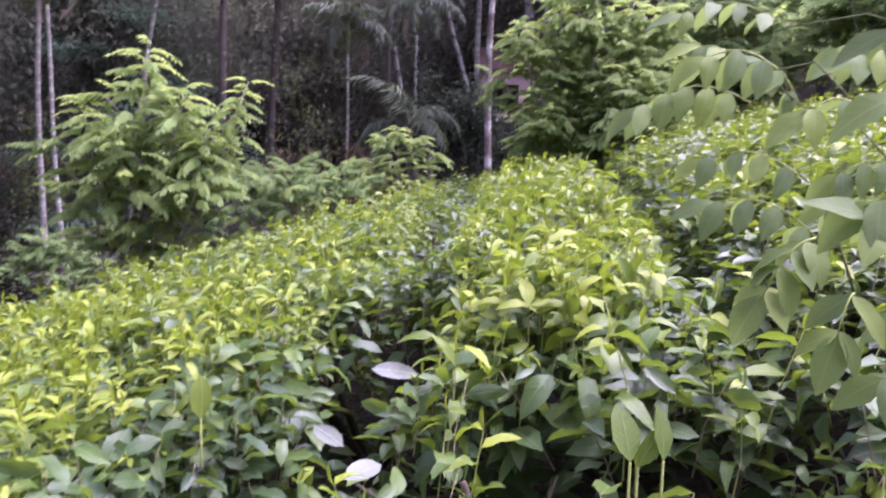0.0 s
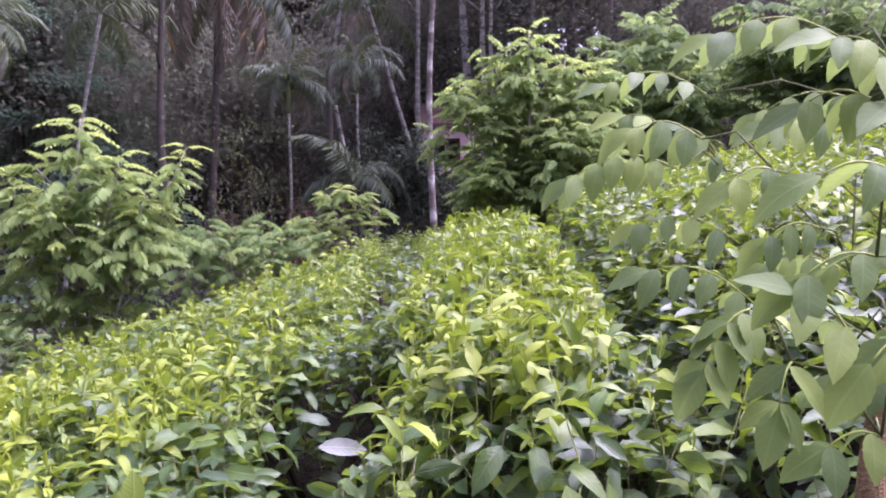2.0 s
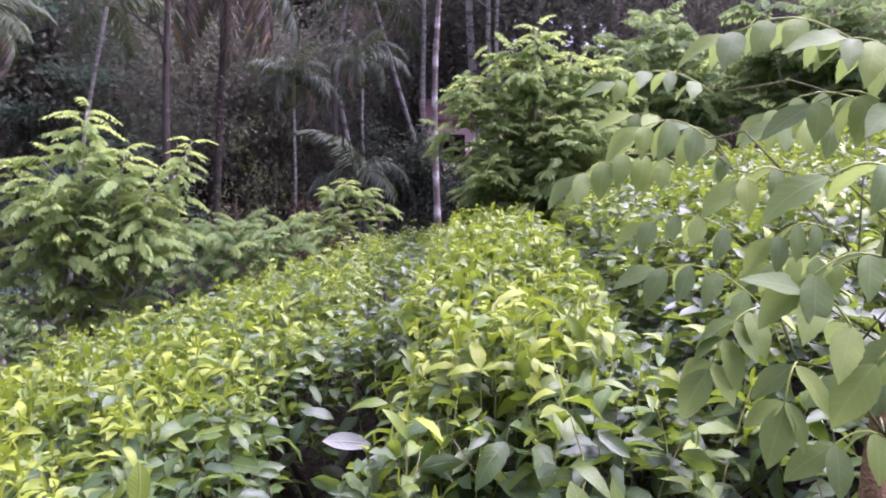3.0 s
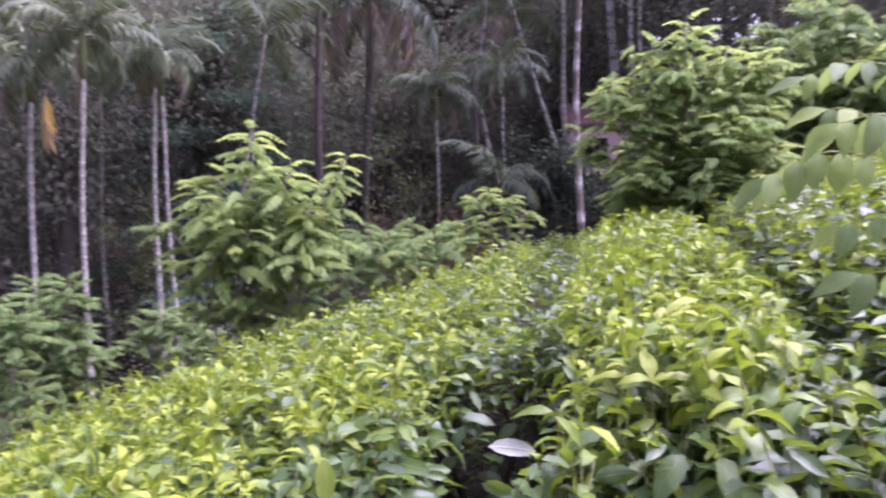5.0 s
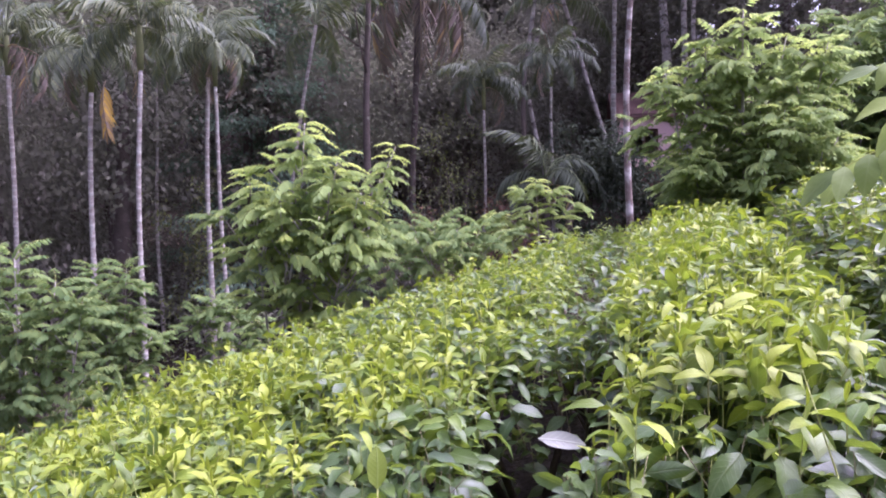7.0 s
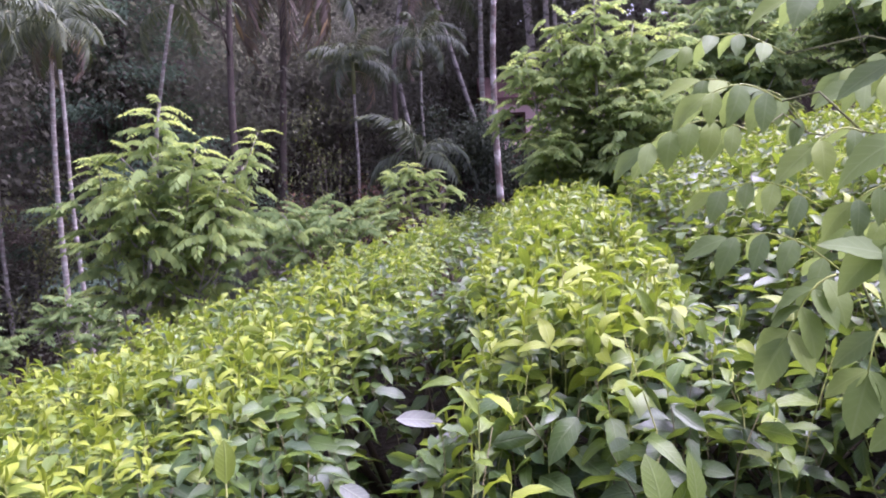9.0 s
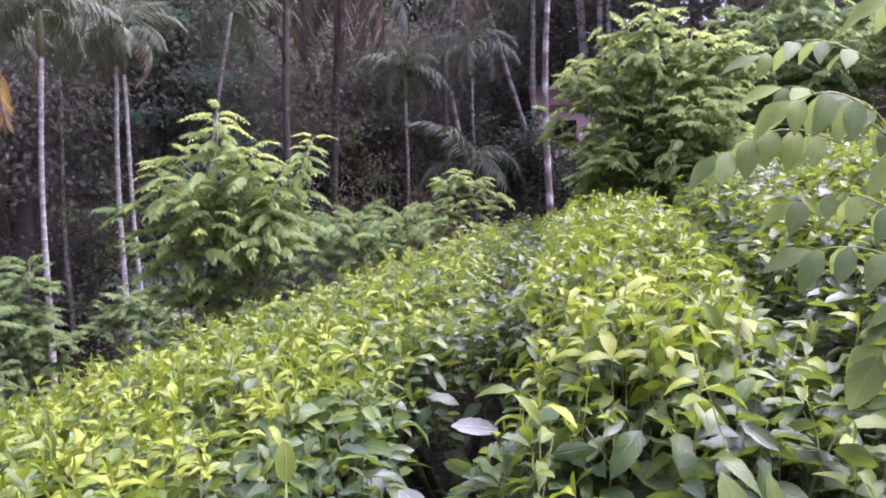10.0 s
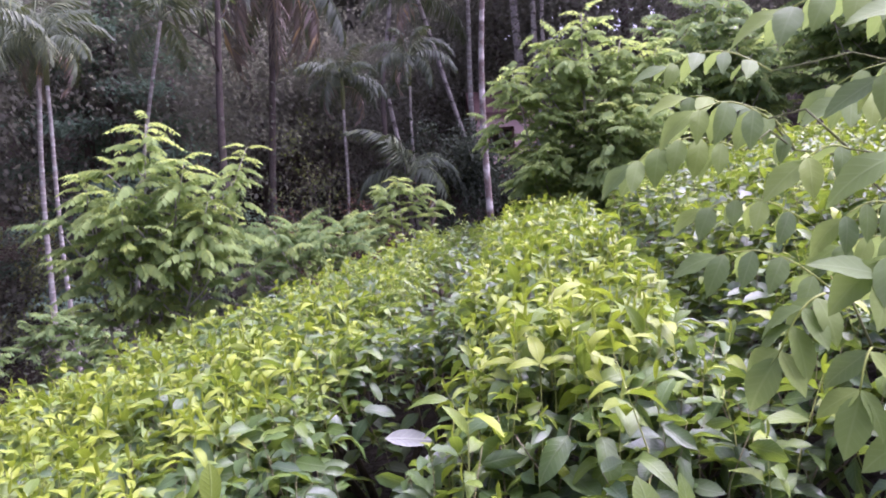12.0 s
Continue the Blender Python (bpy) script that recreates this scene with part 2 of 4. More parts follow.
class Bag:
    """Gathers leaves and stems into one mesh."""

    def __init__(self):
        self.v, self.f, self.a, self.m, self.n = [], [], [], [], 0

    def raw(self, verts, faces, attr, slot=0):
        """verts (n, k, 3) with the same faces for each of the n."""
        n, k = verts.shape[:2]
        self.v.append(verts.reshape(-1, 3))
        self.a.append(attr.reshape(-1, 3))
        steps = (self.n + k * np.arange(n)).tolist()
        for s in steps:
            self.f += [tuple(i + s for i in f) for f in faces]
        self.m.append(np.full(n * len(faces), slot))
        self.n += n * k

    def leaves(self, shape, p, d, up, length, width, curl, fold, age, slot=0, wave=0.0):
        pts, faces = shape
        p, d, up = (np.atleast_2d(np.asarray(q, float)) for q in (p, d, up))
        n = len(p)
        length, width, curl, fold, age = (np.broadcast_to(np.asarray(q, float), (n,)) for q in (length, width, curl, fold, age))
        y = unit(d)
        x = unit(np.cross(y, up))
        z = np.cross(x, y)
        u, w = pts[:, 0], pts[:, 1]
        lx = u[None] * width[:, None]
        bend = curl[:, None] * w[None]
        ly = length[:, None] * (w[None] - 0.16 * bend ** 2)
        lz = length[:, None] * (-0.5 * bend * w[None]) + np.abs(lx) * fold[:, None]
        phase = np.arange(n)[:, None] * 1.7 + 3.1 * (u[None] > 0)
        lz = lz + wave * np.abs(lx) * np.sin(11 * w[None] + phase)
        lx = lx + 0.6 * wave * width[:, None] * np.sin(3.2 * w[None] + 2.3 * phase) * w[None]
        v = p[:, None] + lx[..., None] * x[:, None] + ly[..., None] * y[:, None] + lz[..., None] * z[:, None]
        attr = np.stack([np.broadcast_to(2 * u, lx.shape), np.broadcast_to(w, lx.shape), np.broadcast_to(age[:, None], lx.shape)], -1)
        self.raw(v, faces, attr, slot)

    def stems(self, a, b, ra, rb, sides=4, slot=1, age=0.5):
        a, b = np.atleast_2d(np.asarray(a, float)), np.atleast_2d(np.asarray(b, float))
        n = len(a)
        ra, rb = np.broadcast_to(ra, (n,)), np.broadcast_to(rb, (n,))
        y = unit(b - a)
        x = unit(np.cross(y, np.where(np.abs(y[:, 2:]) > 0.9, [[1.0, 0, 0]], [[0, 0, 1.0]])))
        z = np.cross(x, y)
        ang = np.arange(sides) * 2 * math.pi / sides
        ring = np.cos(ang)[None, :, None] * x[:, None] + np.sin(ang)[None, :, None] * z[:, None]
        v = np.concatenate([a[:, None] + ring * ra[:, None, None], b[:, None] + ring * rb[:, None, None]], 1)
        faces = [(i, (i + 1) % sides, sides + (i + 1) % sides, sides + i) for i in range(sides)]
        faces.append(tuple(range(sides, 2 * sides)))
        self.raw(v, faces, np.broadcast_to([0.0, 0.5, age], v.shape).copy(), slot)

    def tube(self, pts, radii, sides=8, slot=0):
        """A smooth limb along a row of points."""
        pts, radii = np.asarray(pts, float), np.asarray(radii, float)
        t = unit(np.gradient(pts, axis=0))
        ref = np.array([1.0, 0.13, 0]) if abs(t[0][2]) > 0.7 else np.array([0.1, 0, 1.0])
        x = unit(np.cross(t, ref))
        z = np.cross(x, t)
        ang = np.arange(sides) * 2 * math.pi / sides
        v = pts[:, None] + radii[:, None, None] * (np.cos(ang)[None, :, None] * x[:, None] + np.sin(ang)[None, :, None] * z[:, None])
        n = len(pts)
        faces = [(i * sides + j, i * sides + (j + 1) % sides, (i + 1) * sides + (j + 1) % sides, (i + 1) * sides + j) for i in range(n - 1) for j in range(sides)]
        faces += [tuple(range(sides))[::-1], tuple(range((n - 1) * sides, n * sides))]
        self.raw(v.reshape(1, -1, 3), faces, np.zeros((1, n * sides, 3)), slot)

    def arrays(self):
        return np.concatenate(self.v), self.f, np.concatenate(self.a), np.concatenate(self.m)

    def mesh(self, name, *mats):
        v, f, a, m = self.arrays()
        me = bpy.data.meshes.new(name)
        me.from_pydata(v.tolist(), [], f)
        me.attributes.new("leaf", "FLOAT_VECTOR", "POINT").data.foreach_set("vector", a.astype(np.float32).ravel())
        for mat in mats:
            me.materials.append(mat)
        me.polygons.foreach_set("material_index", m.astype(np.int32))
        me.polygons.foreach_set("use_smooth", np.ones(len(f), bool))
        me.update()
        return me


def empty(name, place, label, category, group="", kind=""):
    ob = new(name)
    ob.location = place
    ob.empty_display_size = 0.1
    return tagged(ob, label, category, group, kind)


def part(name, mesh, parent, m=None, label=""):
    """One mesh object under a thing or part; m is its pose relative to the parent."""
    ob = new(name, mesh)
    ob.parent = parent
    if m is not None:
        ob.matrix_basis = m
    return tagged(ob, label)


def frame_of(p, y, up=(0, 0, 1), s=1.0, spin=0.0):
    """A pose at p with +y along y and +z as near up as can be."""
    y = Vector(y).normalized()
    x = y.cross(Vector(up)).normalized()
    z = x.cross(y)
    m = Matrix((x, y, z)).transposed().to_4x4()
    return Matrix.Translation(p) @ m @ Matrix.Rotation(spin, 4, "Y") @ Matrix.Scale(s, 4)


# ---- lie of the land ----
EDGE_AZ = [-180, -120, -90, -40, -20, -8, 0, 8, 21, 40, 60, 90, 130, 180]
EDGE_R = [4.0, 4.5, 5.5, 6.0, 5.7, 5.3, 4.9, 4.3, 3.75, 3.25, 3.3, 3.3, 3.6, 4.0]


def past_edge(x, y):
    """Metres outside the tea plot (negative inside)."""
    return np.hypot(x, y) - np.interp(np.degrees(np.arctan2(-x, y)), EDGE_AZ, EDGE_R)


def smooth(a, b, v):
    t = np.clip((v - a) / (b - a), 0, 1)
    return t * t * (3 - 2 * t)


def ground_z(x, y):
    x, y = np.asarray(x, float), np.asarray(y, float)
    z = 0.33 + 0.27 * np.clip(x, -5, 7) + 0.06 * (np.clip(y, -6, 40) - 1)
    z = z - 0.55 * smooth(0.0, 2.5, past_edge(x, y)) * smooth(1.5, -1.5, x)
    r = np.hypot(x, y)
    z = z + 0.24 * smooth(-0.72, -0.55, x / np.maximum(r, 0.1)) * np.clip(r - 15, 0, 60) * smooth(0.35, 0.75, y / np.maximum(r, 0.1) + 0.35 * (x < 0))
    return z + 0.05 * np.sin(1.7 * x + 0.4) * np.cos(1.3 * y) + 0.12 * np.sin(0.6 * x) * np.sin(0.5 * y + 1)


FURROW_Y = [-2.0, 0.5, 0.98, 1.13, 1.31, 1.55, 1.79, 1.95, 2.25, 2.75, 3.5, 6.0]
FURROW_X = [-1.2, -0.4, -0.135, -0.11, -0.06, -0.065, -0.05, -0.013, 0.033, 0.075, 0.14, 0.5]
FURROW2_X = [-0.4, 0.36, 0.48, 0.51, 0.54, 0.58, 0.61, 0.64, 0.68, 0.74, 0.84, 1.3]


PITS = ((-0.045, 1.34, 0.10), (-0.06, 1.47, 0.085), (-0.04, 1.21, 0.075), (-0.10, 1.36, 0.07), (-0.25, 0.90, 0.07), (-0.60, 1.5, 0.05), (0.33, 0.72, 0.055), (0.20, 0.70, 0.05))


def in_pit(x, y, k):
    return np.any([np.hypot((x - px) / pr, (y - py) / (1.4 * pr)) < k for px, py, pr in PITS], 0)


def furrow(x, y, line):
    return np.abs(x - np.interp(y, FURROW_Y, line))


def tea_z(x, y):
    x, y = np.asarray(x, float), np.asarray(y, float)
    z = 1.168 + 0.27 * np.where(x < 0.3, x, 0.3 + 0.75 * (x - 0.3)) + 0.06 * (y - 1) - 0.022 * np.clip(y - 3, 0, 3) ** 2
    z = z - 0.45 * np.exp(-(furrow(x, y, FURROW_X) / 0.085) ** 2) * (0.08 + 0.24 * smooth(3.3, 2.4, y) * smooth(1.8, 2.1, y) + 0.92 * smooth(1.66, 1.5, y) * (0.45 + 0.55 * smooth(1.05, 1.22, y)))
    z = z + 0.05 * np.exp(-((x + 0.04) / 0.13) ** 2 - ((y - 1.74) / 0.13) ** 2)
    for px, py, pr in PITS:
        z = z - 0.30 * np.exp(-(((x - px) / pr) ** 2 + ((y - py) / (1.4 * pr)) ** 2))
    z = z - 0.13 * np.exp(-(furrow(x, y, FURROW2_X) / 0.07) ** 2)
    z = z + 0.05 * smooth(0.0, 0.4, x - np.interp(y, FURROW_Y, FURROW2_X))
    z = z - 0.35 * smooth(-0.45, 0.05, past_edge(x, y)) ** 2
    return z + 0.022 * np.sin(7.1 * x + 1.3 * y) * np.sin(5.7 * y - 2.1 * x) + 0.018 * np.sin(13 * x + 5) * np.sin(11 * y + 1)


def make_ground():
    n = 150
    g = np.sinh(np.linspace(-4.6, 4.6, n)) / math.sinh(4.6) * 260
    xx, yy = np.meshgrid(g, g)
    zz = ground_z(xx, yy)
    me = bpy.data.meshes.new("ground")
    idx = np.arange(n * n).reshape(n, n)
    quads = np.stack([idx[:-1, :-1], idx[:-1, 1:], idx[1:, 1:], idx[1:, :-1]], -1).reshape(-1, 4)
    me.from_pydata(np.stack([xx, yy, zz], -1).reshape(-1, 3).tolist(), [], quads.tolist())
    me.polygons.foreach_set("use_smooth", np.ones(len(quads), bool))
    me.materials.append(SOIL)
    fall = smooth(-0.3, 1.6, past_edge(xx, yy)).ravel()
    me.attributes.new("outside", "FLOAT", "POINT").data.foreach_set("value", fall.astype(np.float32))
    tagged(new("ground", me), "dark brown forest soil with leaf litter", "ground", kind="structure")


make_ground()


# ---- tea ----
def tea_shoot(kind, shape):
    """One shoot standing at the origin; kind: flush (young bright top), mature (dark leaves only), tall."""
    bag = Bag()
    n = {"flush": 7, "mature": 6, "tall": 8}[kind]
    high = {"flush": 0.07, "mature": 0.05, "tall": 0.105}[kind] * rng.uniform(0.85, 1.2)
    bend = rng.normal(0, 0.018, 2)
    foot = np.array([0, 0, -0.10])
    top = np.array([bend[0], bend[1], high])
    mid = (foot + top) / 2 + [*(bend * -0.3), 0]
    bag.stems([foot, mid], [mid, top], [0.0017, 0.0014], [0.0014, 0.0007], 3, 1, 0.3 if kind != "mature" else 0.9)
    turn = rng.uniform(0, 6.28)
    for i in range(n):
        f = i / (n - 1)
        turn += 2.4 + rng.normal(0, 0.3)
        at = foot + (top - foot) * (0.22 + 0.78 * f)
        if kind == "mature":
            lift = rng.uniform(-0.3, 0.3)
            length, wide, age = rng.uniform(0.058, 0.088), rng.uniform(0.38, 0.48), rng.uniform(0.55, 1.0)
            curl = rng.uniform(0.1, 0.9)
        else:
            lift = -0.15 + 0.95 * f + rng.normal(0, 0.34)
            length = (0.082 - 0.030 * f) * rng.uniform(0.8, 1.2)
            wide, age = rng.uniform(0.36, 0.48) - 0.04 * f, np.clip(0.84 - 0.68 * f ** 0.9 + rng.normal(0, 0.13), 0, 1)
            curl = rng.uniform(0.4, 1.9) * (1 - 0.25 * f)
        d = np.array([math.cos(turn) * math.cos(lift), math.sin(turn) * math.cos(lift), math.sin(lift)])
        up = np.array([-math.cos(turn) * math.sin(lift), -math.sin(turn) * math.sin(lift), math.cos(lift)]) + rng.normal(0, 0.38, 3)
        bag.leaves(shape, at, d, up, length, length * wide, curl, rng.uniform(0.15, 0.65), age, 0, rng.uniform(0.1, 0.35))
    if kind != "mature":
        d = np.array([rng.normal(0, 0.15), rng.normal(0, 0.15), 1.0])
        bag.leaves(shape, top, d, rng.normal(0, 1, 3) + [0, 0, 0.01], 0.034, 0.007, 0.3, 1.0, 0.02)
    return bag


KINDS = ["flush"] * 9 + ["mature"] * 7 + ["tall"] * 3
state = rng.bit_generator.state
NEAR_SHOOTS = [tea_shoot(k, TEA_NEAR) for k in KINDS]
rng.bit_generator.state = state
FAR_SHOOTS = [tea_shoot(k, TEA_FAR) for k in KINDS]
rng.bit_generator.state = state
PLAIN_ARRAYS = [tea_shoot(k, TEA_PLAIN).arrays() for k in KINDS]
NEAR_MESH = [b.mesh("tea_shoot", TEA, STALK) for b in NEAR_SHOOTS]
FAR_ARRAYS = [b.arrays() for b in FAR_SHOOTS]
NEAR_ARRAYS = [b.arrays() for b in NEAR_SHOOTS]


def spins(a, lean_x, lean_y, s):
    """Turn matrices (n, 3, 3): spin about z, then a lean, times a size."""
    c, q = np.cos(a), np.sin(a)
    o, e = np.zeros_like(a), np.ones_like(a)
    turn = np.stack([np.stack([c, -q, o], -1), np.stack([q, c, o], -1), np.stack([o, o, e], -1)], -2)
    lean = np.stack([np.stack([e, o, lean_x], -1), np.stack([o, e, lean_y], -1), np.stack([-lean_x, -lean_y, e], -1)], -2)
    return lean @ turn * s[:, None, None]


def scatter(x0, x1, y0, y1, step):
    """Jittered spots."""
    gx, gy = np.meshgrid(np.arange(x0, x1, step), np.arange(y0, y1, step))
    p = np.stack([gx.ravel(), gy.ravel()], -1)
    return p + rng.uniform(-0.5, 0.5, p.shape) * step


BUSHES = []


def tea_field():
    spots = np.concatenate([scatter(-5.2, 6.4, -4.6, 6.4, 0.053), scatter(-1.5, 1.2, 0.25, 2.4, 0.048)])
    x, y = spots.T
    far_back = (y < 0.1) | (np.degrees(np.abs(np.arctan2(x, y))) > 62)
    keep = (past_edge(x, y) < 0.05) & (~far_back | (rng.random(len(x)) < 0.45))
    keep &= (np.hypot(x, y) < 3.0) | (rng.random(len(x)) < 0.8)
    keep &= np.hypot(x - 0.04, y - 0.02) > 0.22
    keep &= ~in_pit(x, y, 1.25)
    keep &= (np.hypot(x - 0.132, y - 0.82) > 0.075) & (np.hypot(x + 0.07, y - 0.84) > 0.085)
    keep &= (y > 1.0) | (y < 0.2) | (rng.random(len(x)) < np.where(x > 0.1, 0.58, 0.72))
    keep &= rng.random(len(x)) < 1 - np.exp(-(furrow(x, y, FURROW_X) / np.interp(y, [0.9, 1.2, 1.6, 1.9], [0.10, 0.125, 0.12, 0.08])) ** 6) * (0.05 + 0.4 * smooth(3.2, 2.3, y) * smooth(1.85, 2.1, y) + 0.95 * smooth(1.62, 1.52, y) * (0.35 + 0.65 * smooth(1.12, 1.2, y)))
    spots, x, y = spots[keep], x[keep], y[keep]
    z = tea_z(x, y) - rng.uniform(-0.005, 0.05, len(x)) - 0.05 * smooth(0.85, 0.6, y)
    in_row = np.minimum(furrow(x, y, FURROW_X) / np.where(y > 1.9, 0.09, 0.14), furrow(x, y, FURROW2_X) / 0.10)
    right_row = x > np.interp(y, FURROW_Y, FURROW2_X) + 0.05
    patch = np.sin(2.3 * x + 0.7) * np.sin(1.9 * y + 2.0) + 0.5 * np.sin(6.1 * x) * np.sin(5.3 * y + 1)
    mid_row = (x > np.interp(y, FURROW_Y, FURROW_X)) & ~right_row
    p_flush = np.where(right_row, 0.22, 0.64 + 0.16 * patch - 0.40 * smooth(1.35, 0.75, y) * (x < -0.05) - 0.26 * smooth(-0.6, -1.2, x) * smooth(2.2, 1.4, y))
    p_flush = p_flush + 0.22 * mid_row * smooth(0.8, 1.0, y) - 0.52 * (x > 0.05) * smooth(1.05, 0.8, y)
    p_flush = p_flush - 0.5 * smooth(1.4, 1.1, y) * smooth(-0.5, -0.35, x) * (x < np.interp(y, FURROW_Y, FURROW_X) + 0.05)
    p_flush = np.where((y < 0.1) | (np.degrees(np.abs(np.arctan2(x, y))) > 62), 0.7 + 0.12 * patch, p_flush)
    p_flush = np.where(in_row < 1, 0.06, p_flush)
    roll = rng.random(len(x))
    kind = np.where(roll < p_flush, rng.integers(0, 9, len(x)), rng.integers(9, 16, len(x)))
    kind = np.where((roll > 0.98) & (in_row > 1), rng.integers(16, 19, len(x)), kind)
    kind = np.where(right_row & (roll > 0.88), rng.integers(16, 19, len(x)), kind)
    spin, size = rng.uniform(0, 6.28, len(x)), rng.uniform(0.55, 1.08, len(x)) * np.where(furrow(x, y, FURROW_X) < 0.2, 0.8, 1.0) * np.where(y < -0.2, 1.6, 1.0) * np.where(right_row, 0.95, 1.0) * (1 - 0.12 * smooth(1.1, 0.7, y)) * (1 - 0.15 * smooth(0.25, 0.45, x) * smooth(2.0, 1.4, y))
    m = spins(spin, rng.normal(0, 0.20, len(x)), rng.normal(0, 0.20, len(x)), size)
    # a few taller shoots standing out of the table
    for sx, sy in ((-0.33, 1.06), (0.19, 1.12), (0.15, 1.15), (0.27, 0.76), (0.33, 0.78), (0.44, 0.86), (-0.72, 1.3)):
        near_one = np.argmin(np.hypot(x - sx, y - sy))
        kind[near_one] = 16 + near_one % 3
        z[near_one] = tea_z(x[near_one], y[near_one]) + 0.02
    # bush centres in three rows and beyond, one bush about every 0.8 m
    cx, cy = [], []
    for row in range(-7, 8):
        for j in range(-6, 8):
            yy = 0.8 * j + 0.4 * (row % 2)
            cx.append(0.30 + 0.62 * row + 0.13 * yy + rng.uniform(-0.08, 0.08))
            cy.append(yy + rng.uniform(-0.1, 0.1))
    cx, cy = np.array(cx), np.array(cy)
    bush = np.argmin((x[:, None] - cx) ** 2 + (y[:, None] - cy) ** 2, 1)
    for b in np.unique(bush):
        mine = np.flatnonzero(bush == b)
        if len(mine) < 30:
            continue
        px, py = cx[b], cy[b]
        near = abs(px) < 1.0 and 0.3 < py < 2.2
        young = np.mean(kind[mine] < 9)
        label = "clipped tea bush flushing with yellow-green young shoots" if young > 0.5 else (
            "tea bush of dark glossy mature leaves in its row" if young < 0.33 else "tea bush with mixed pale shoots and dark glossy leaves")
        base = np.array([px, py, float(ground_z(px, py))])
        thing = empty("tea_bush", base, label, "tea bush", "tea bushes of the plot")
        BUSHES.append((thing, base))
        # woody frame
        wood = Bag()
        crown = float(tea_z(px, py))
        fork = base + [0, 0, 0.22]
        wood.tube([base - [0, 0, 0.05], base + [0.01, 0, 0.1], fork], [0.035, 0.028, 0.022], 7)
        part("trunk", shifted(wood, base).mesh("trunk", TWIG), thing)
        for k in range(6):
            a = k * 1.05 + rng.uniform(-0.3, 0.3)
            out = rng.uniform(0.16, 0.34)
            end = np.array([px + math.cos(a) * out, py + math.sin(a) * out, crown - rng.uniform(0.06, 0.12)])
            if float(past_edge(end[0], end[1])) > -0.1:
                end = np.array([px, py, crown - 0.12]) + (end - [px, py, crown]) * [0.35, 0.35, 0]
            end[2] = min(end[2], float(tea_z(end[0], end[1])) - 0.07)
            limb = Bag()
            bow = (fork + end) / 2 + [math.cos(a) * 0.06, math.sin(a) * 0.06, -0.03]
            limb.tube([fork, bow, end], [0.016, 0.011, 0.005], 6)
            for q in range(5):
                aa = rng.uniform(0, 6.28)
                tip = end + [math.cos(aa) * 0.13, math.sin(aa) * 0.13, rng.uniform(-0.02, 0.05)]
                tip[2] = min(tip[2], float(tea_z(tip[0], tip[1])) - 0.05)
                limb.stems([(bow + end) / 2 + (end - bow) * rng.uniform(-0.3, 0.4)], [tip], 0.004, 0.002, 4, 0)
            part("branch", shifted(limb, base).mesh("branch", TWIG), thing)
        # inner, older leaves below the plucking table
        inner = Bag()
        n = 480 if near else 90
        sel = rng.choice(mine, n)
        qx, qy = x[sel] + rng.normal(0, 0.03, n), y[sel] + rng.normal(0, 0.03, n)
        qz = tea_z(qx, qy) - rng.uniform(0.03, 0.62 if near else 0.24, n)
        qz = np.where(in_pit(qx, qy, 1.3) | ((furrow(qx, qy, FURROW_X) < 0.13) & (qy > 1.14) & (qy < 2.1)), float(ground_z(px, py)) + 0.02, qz)
        a, lift = rng.uniform(0, 6.28, n), rng.normal(0.05, 0.35, n)
        d = np.stack([np.cos(a) * np.cos(lift), np.sin(a) * np.cos(lift), np.sin(lift)], -1)
        length = rng.uniform(0.06, 0.095, n)
        inner.leaves(TEA_FAR, np.stack([qx, qy, qz], -1), d, rng.normal(0, 0.3, (n, 3)) + [0, 0, 1], length, length * 0.45, rng.uniform(0.1, 0.9, n), 0.3, rng.uniform(0.75, 1.0, n))
        tagged(part("old_foliage", shifted(inner, base).mesh("old_foliage", TEA, STALK), thing, None, "dark old leaves under the plucked top"), kind="stuff")
        # shoots: single objects on the near bushes, one joined crown elsewhere
        rest = mine
        if near:
            close = mine[(np.abs(x[mine]) < 0.95) & (y[mine] < 2.0)]
            close = close[:300]
            for i in close:
                turn = Matrix([[float(q) for q in row] for row in m[i]]).to_4x4()
                spot = Vector((x[i] - base[0], y[i] - base[1], z[i] - base[2]))
                part("tea_shoot", NEAR_MESH[kind[i]], thing, Matrix.Translation(spot) @ turn)
            rest = np.setdiff1d(mine, close)
        if len(rest):
            crown_bag = Bag()
            for k in np.unique(kind[rest]):
                some = rest[kind[rest] == k]
                v, f, a, slots = (PLAIN_ARRAYS if py < -0.4 or py > 4.4 else NEAR_ARRAYS if np.hypot(px, py) < 2.0 else FAR_ARRAYS)[k]
                place = np.stack([x[some], y[some], z[some]], -1) - base
                vv = np.einsum("nij,kj->nki", m[some], v) + place[:, None]
                crown_bag.raw_slots(vv, f, np.broadcast_to(a, vv.shape) + np.stack([np.zeros(len(some)), np.zeros(len(some)), rng.normal(0, 0.06, len(some))], -1)[:, None], slots)
            tagged(part("foliage", crown_bag.mesh("foliage", TEA, STALK), thing), kind="stuff")


def shifted(bag, base):
    bag.v = [v - np.asarray(base) for v in bag.v]
    return bag


def raw_slots(self, verts, faces, attr, slots):
    before = len(self.m)
    self.raw(verts, faces, attr)
    self.m[before] = np.tile(slots, len(verts))


Bag.raw_slots = raw_slots
tea_field()


def marked_leaf(name, place, way, up, length, wide, age, mat, label, curl=0.3):
    bag = Bag()
    bag.leaves(TEA_NEAR, (0, 0, 0), way, up, length, length * wide, curl, 0.2, age)
    ob = new(name, bag.mesh(name, mat))
    ob.location = place
    return tagged(ob, label, "leaf")


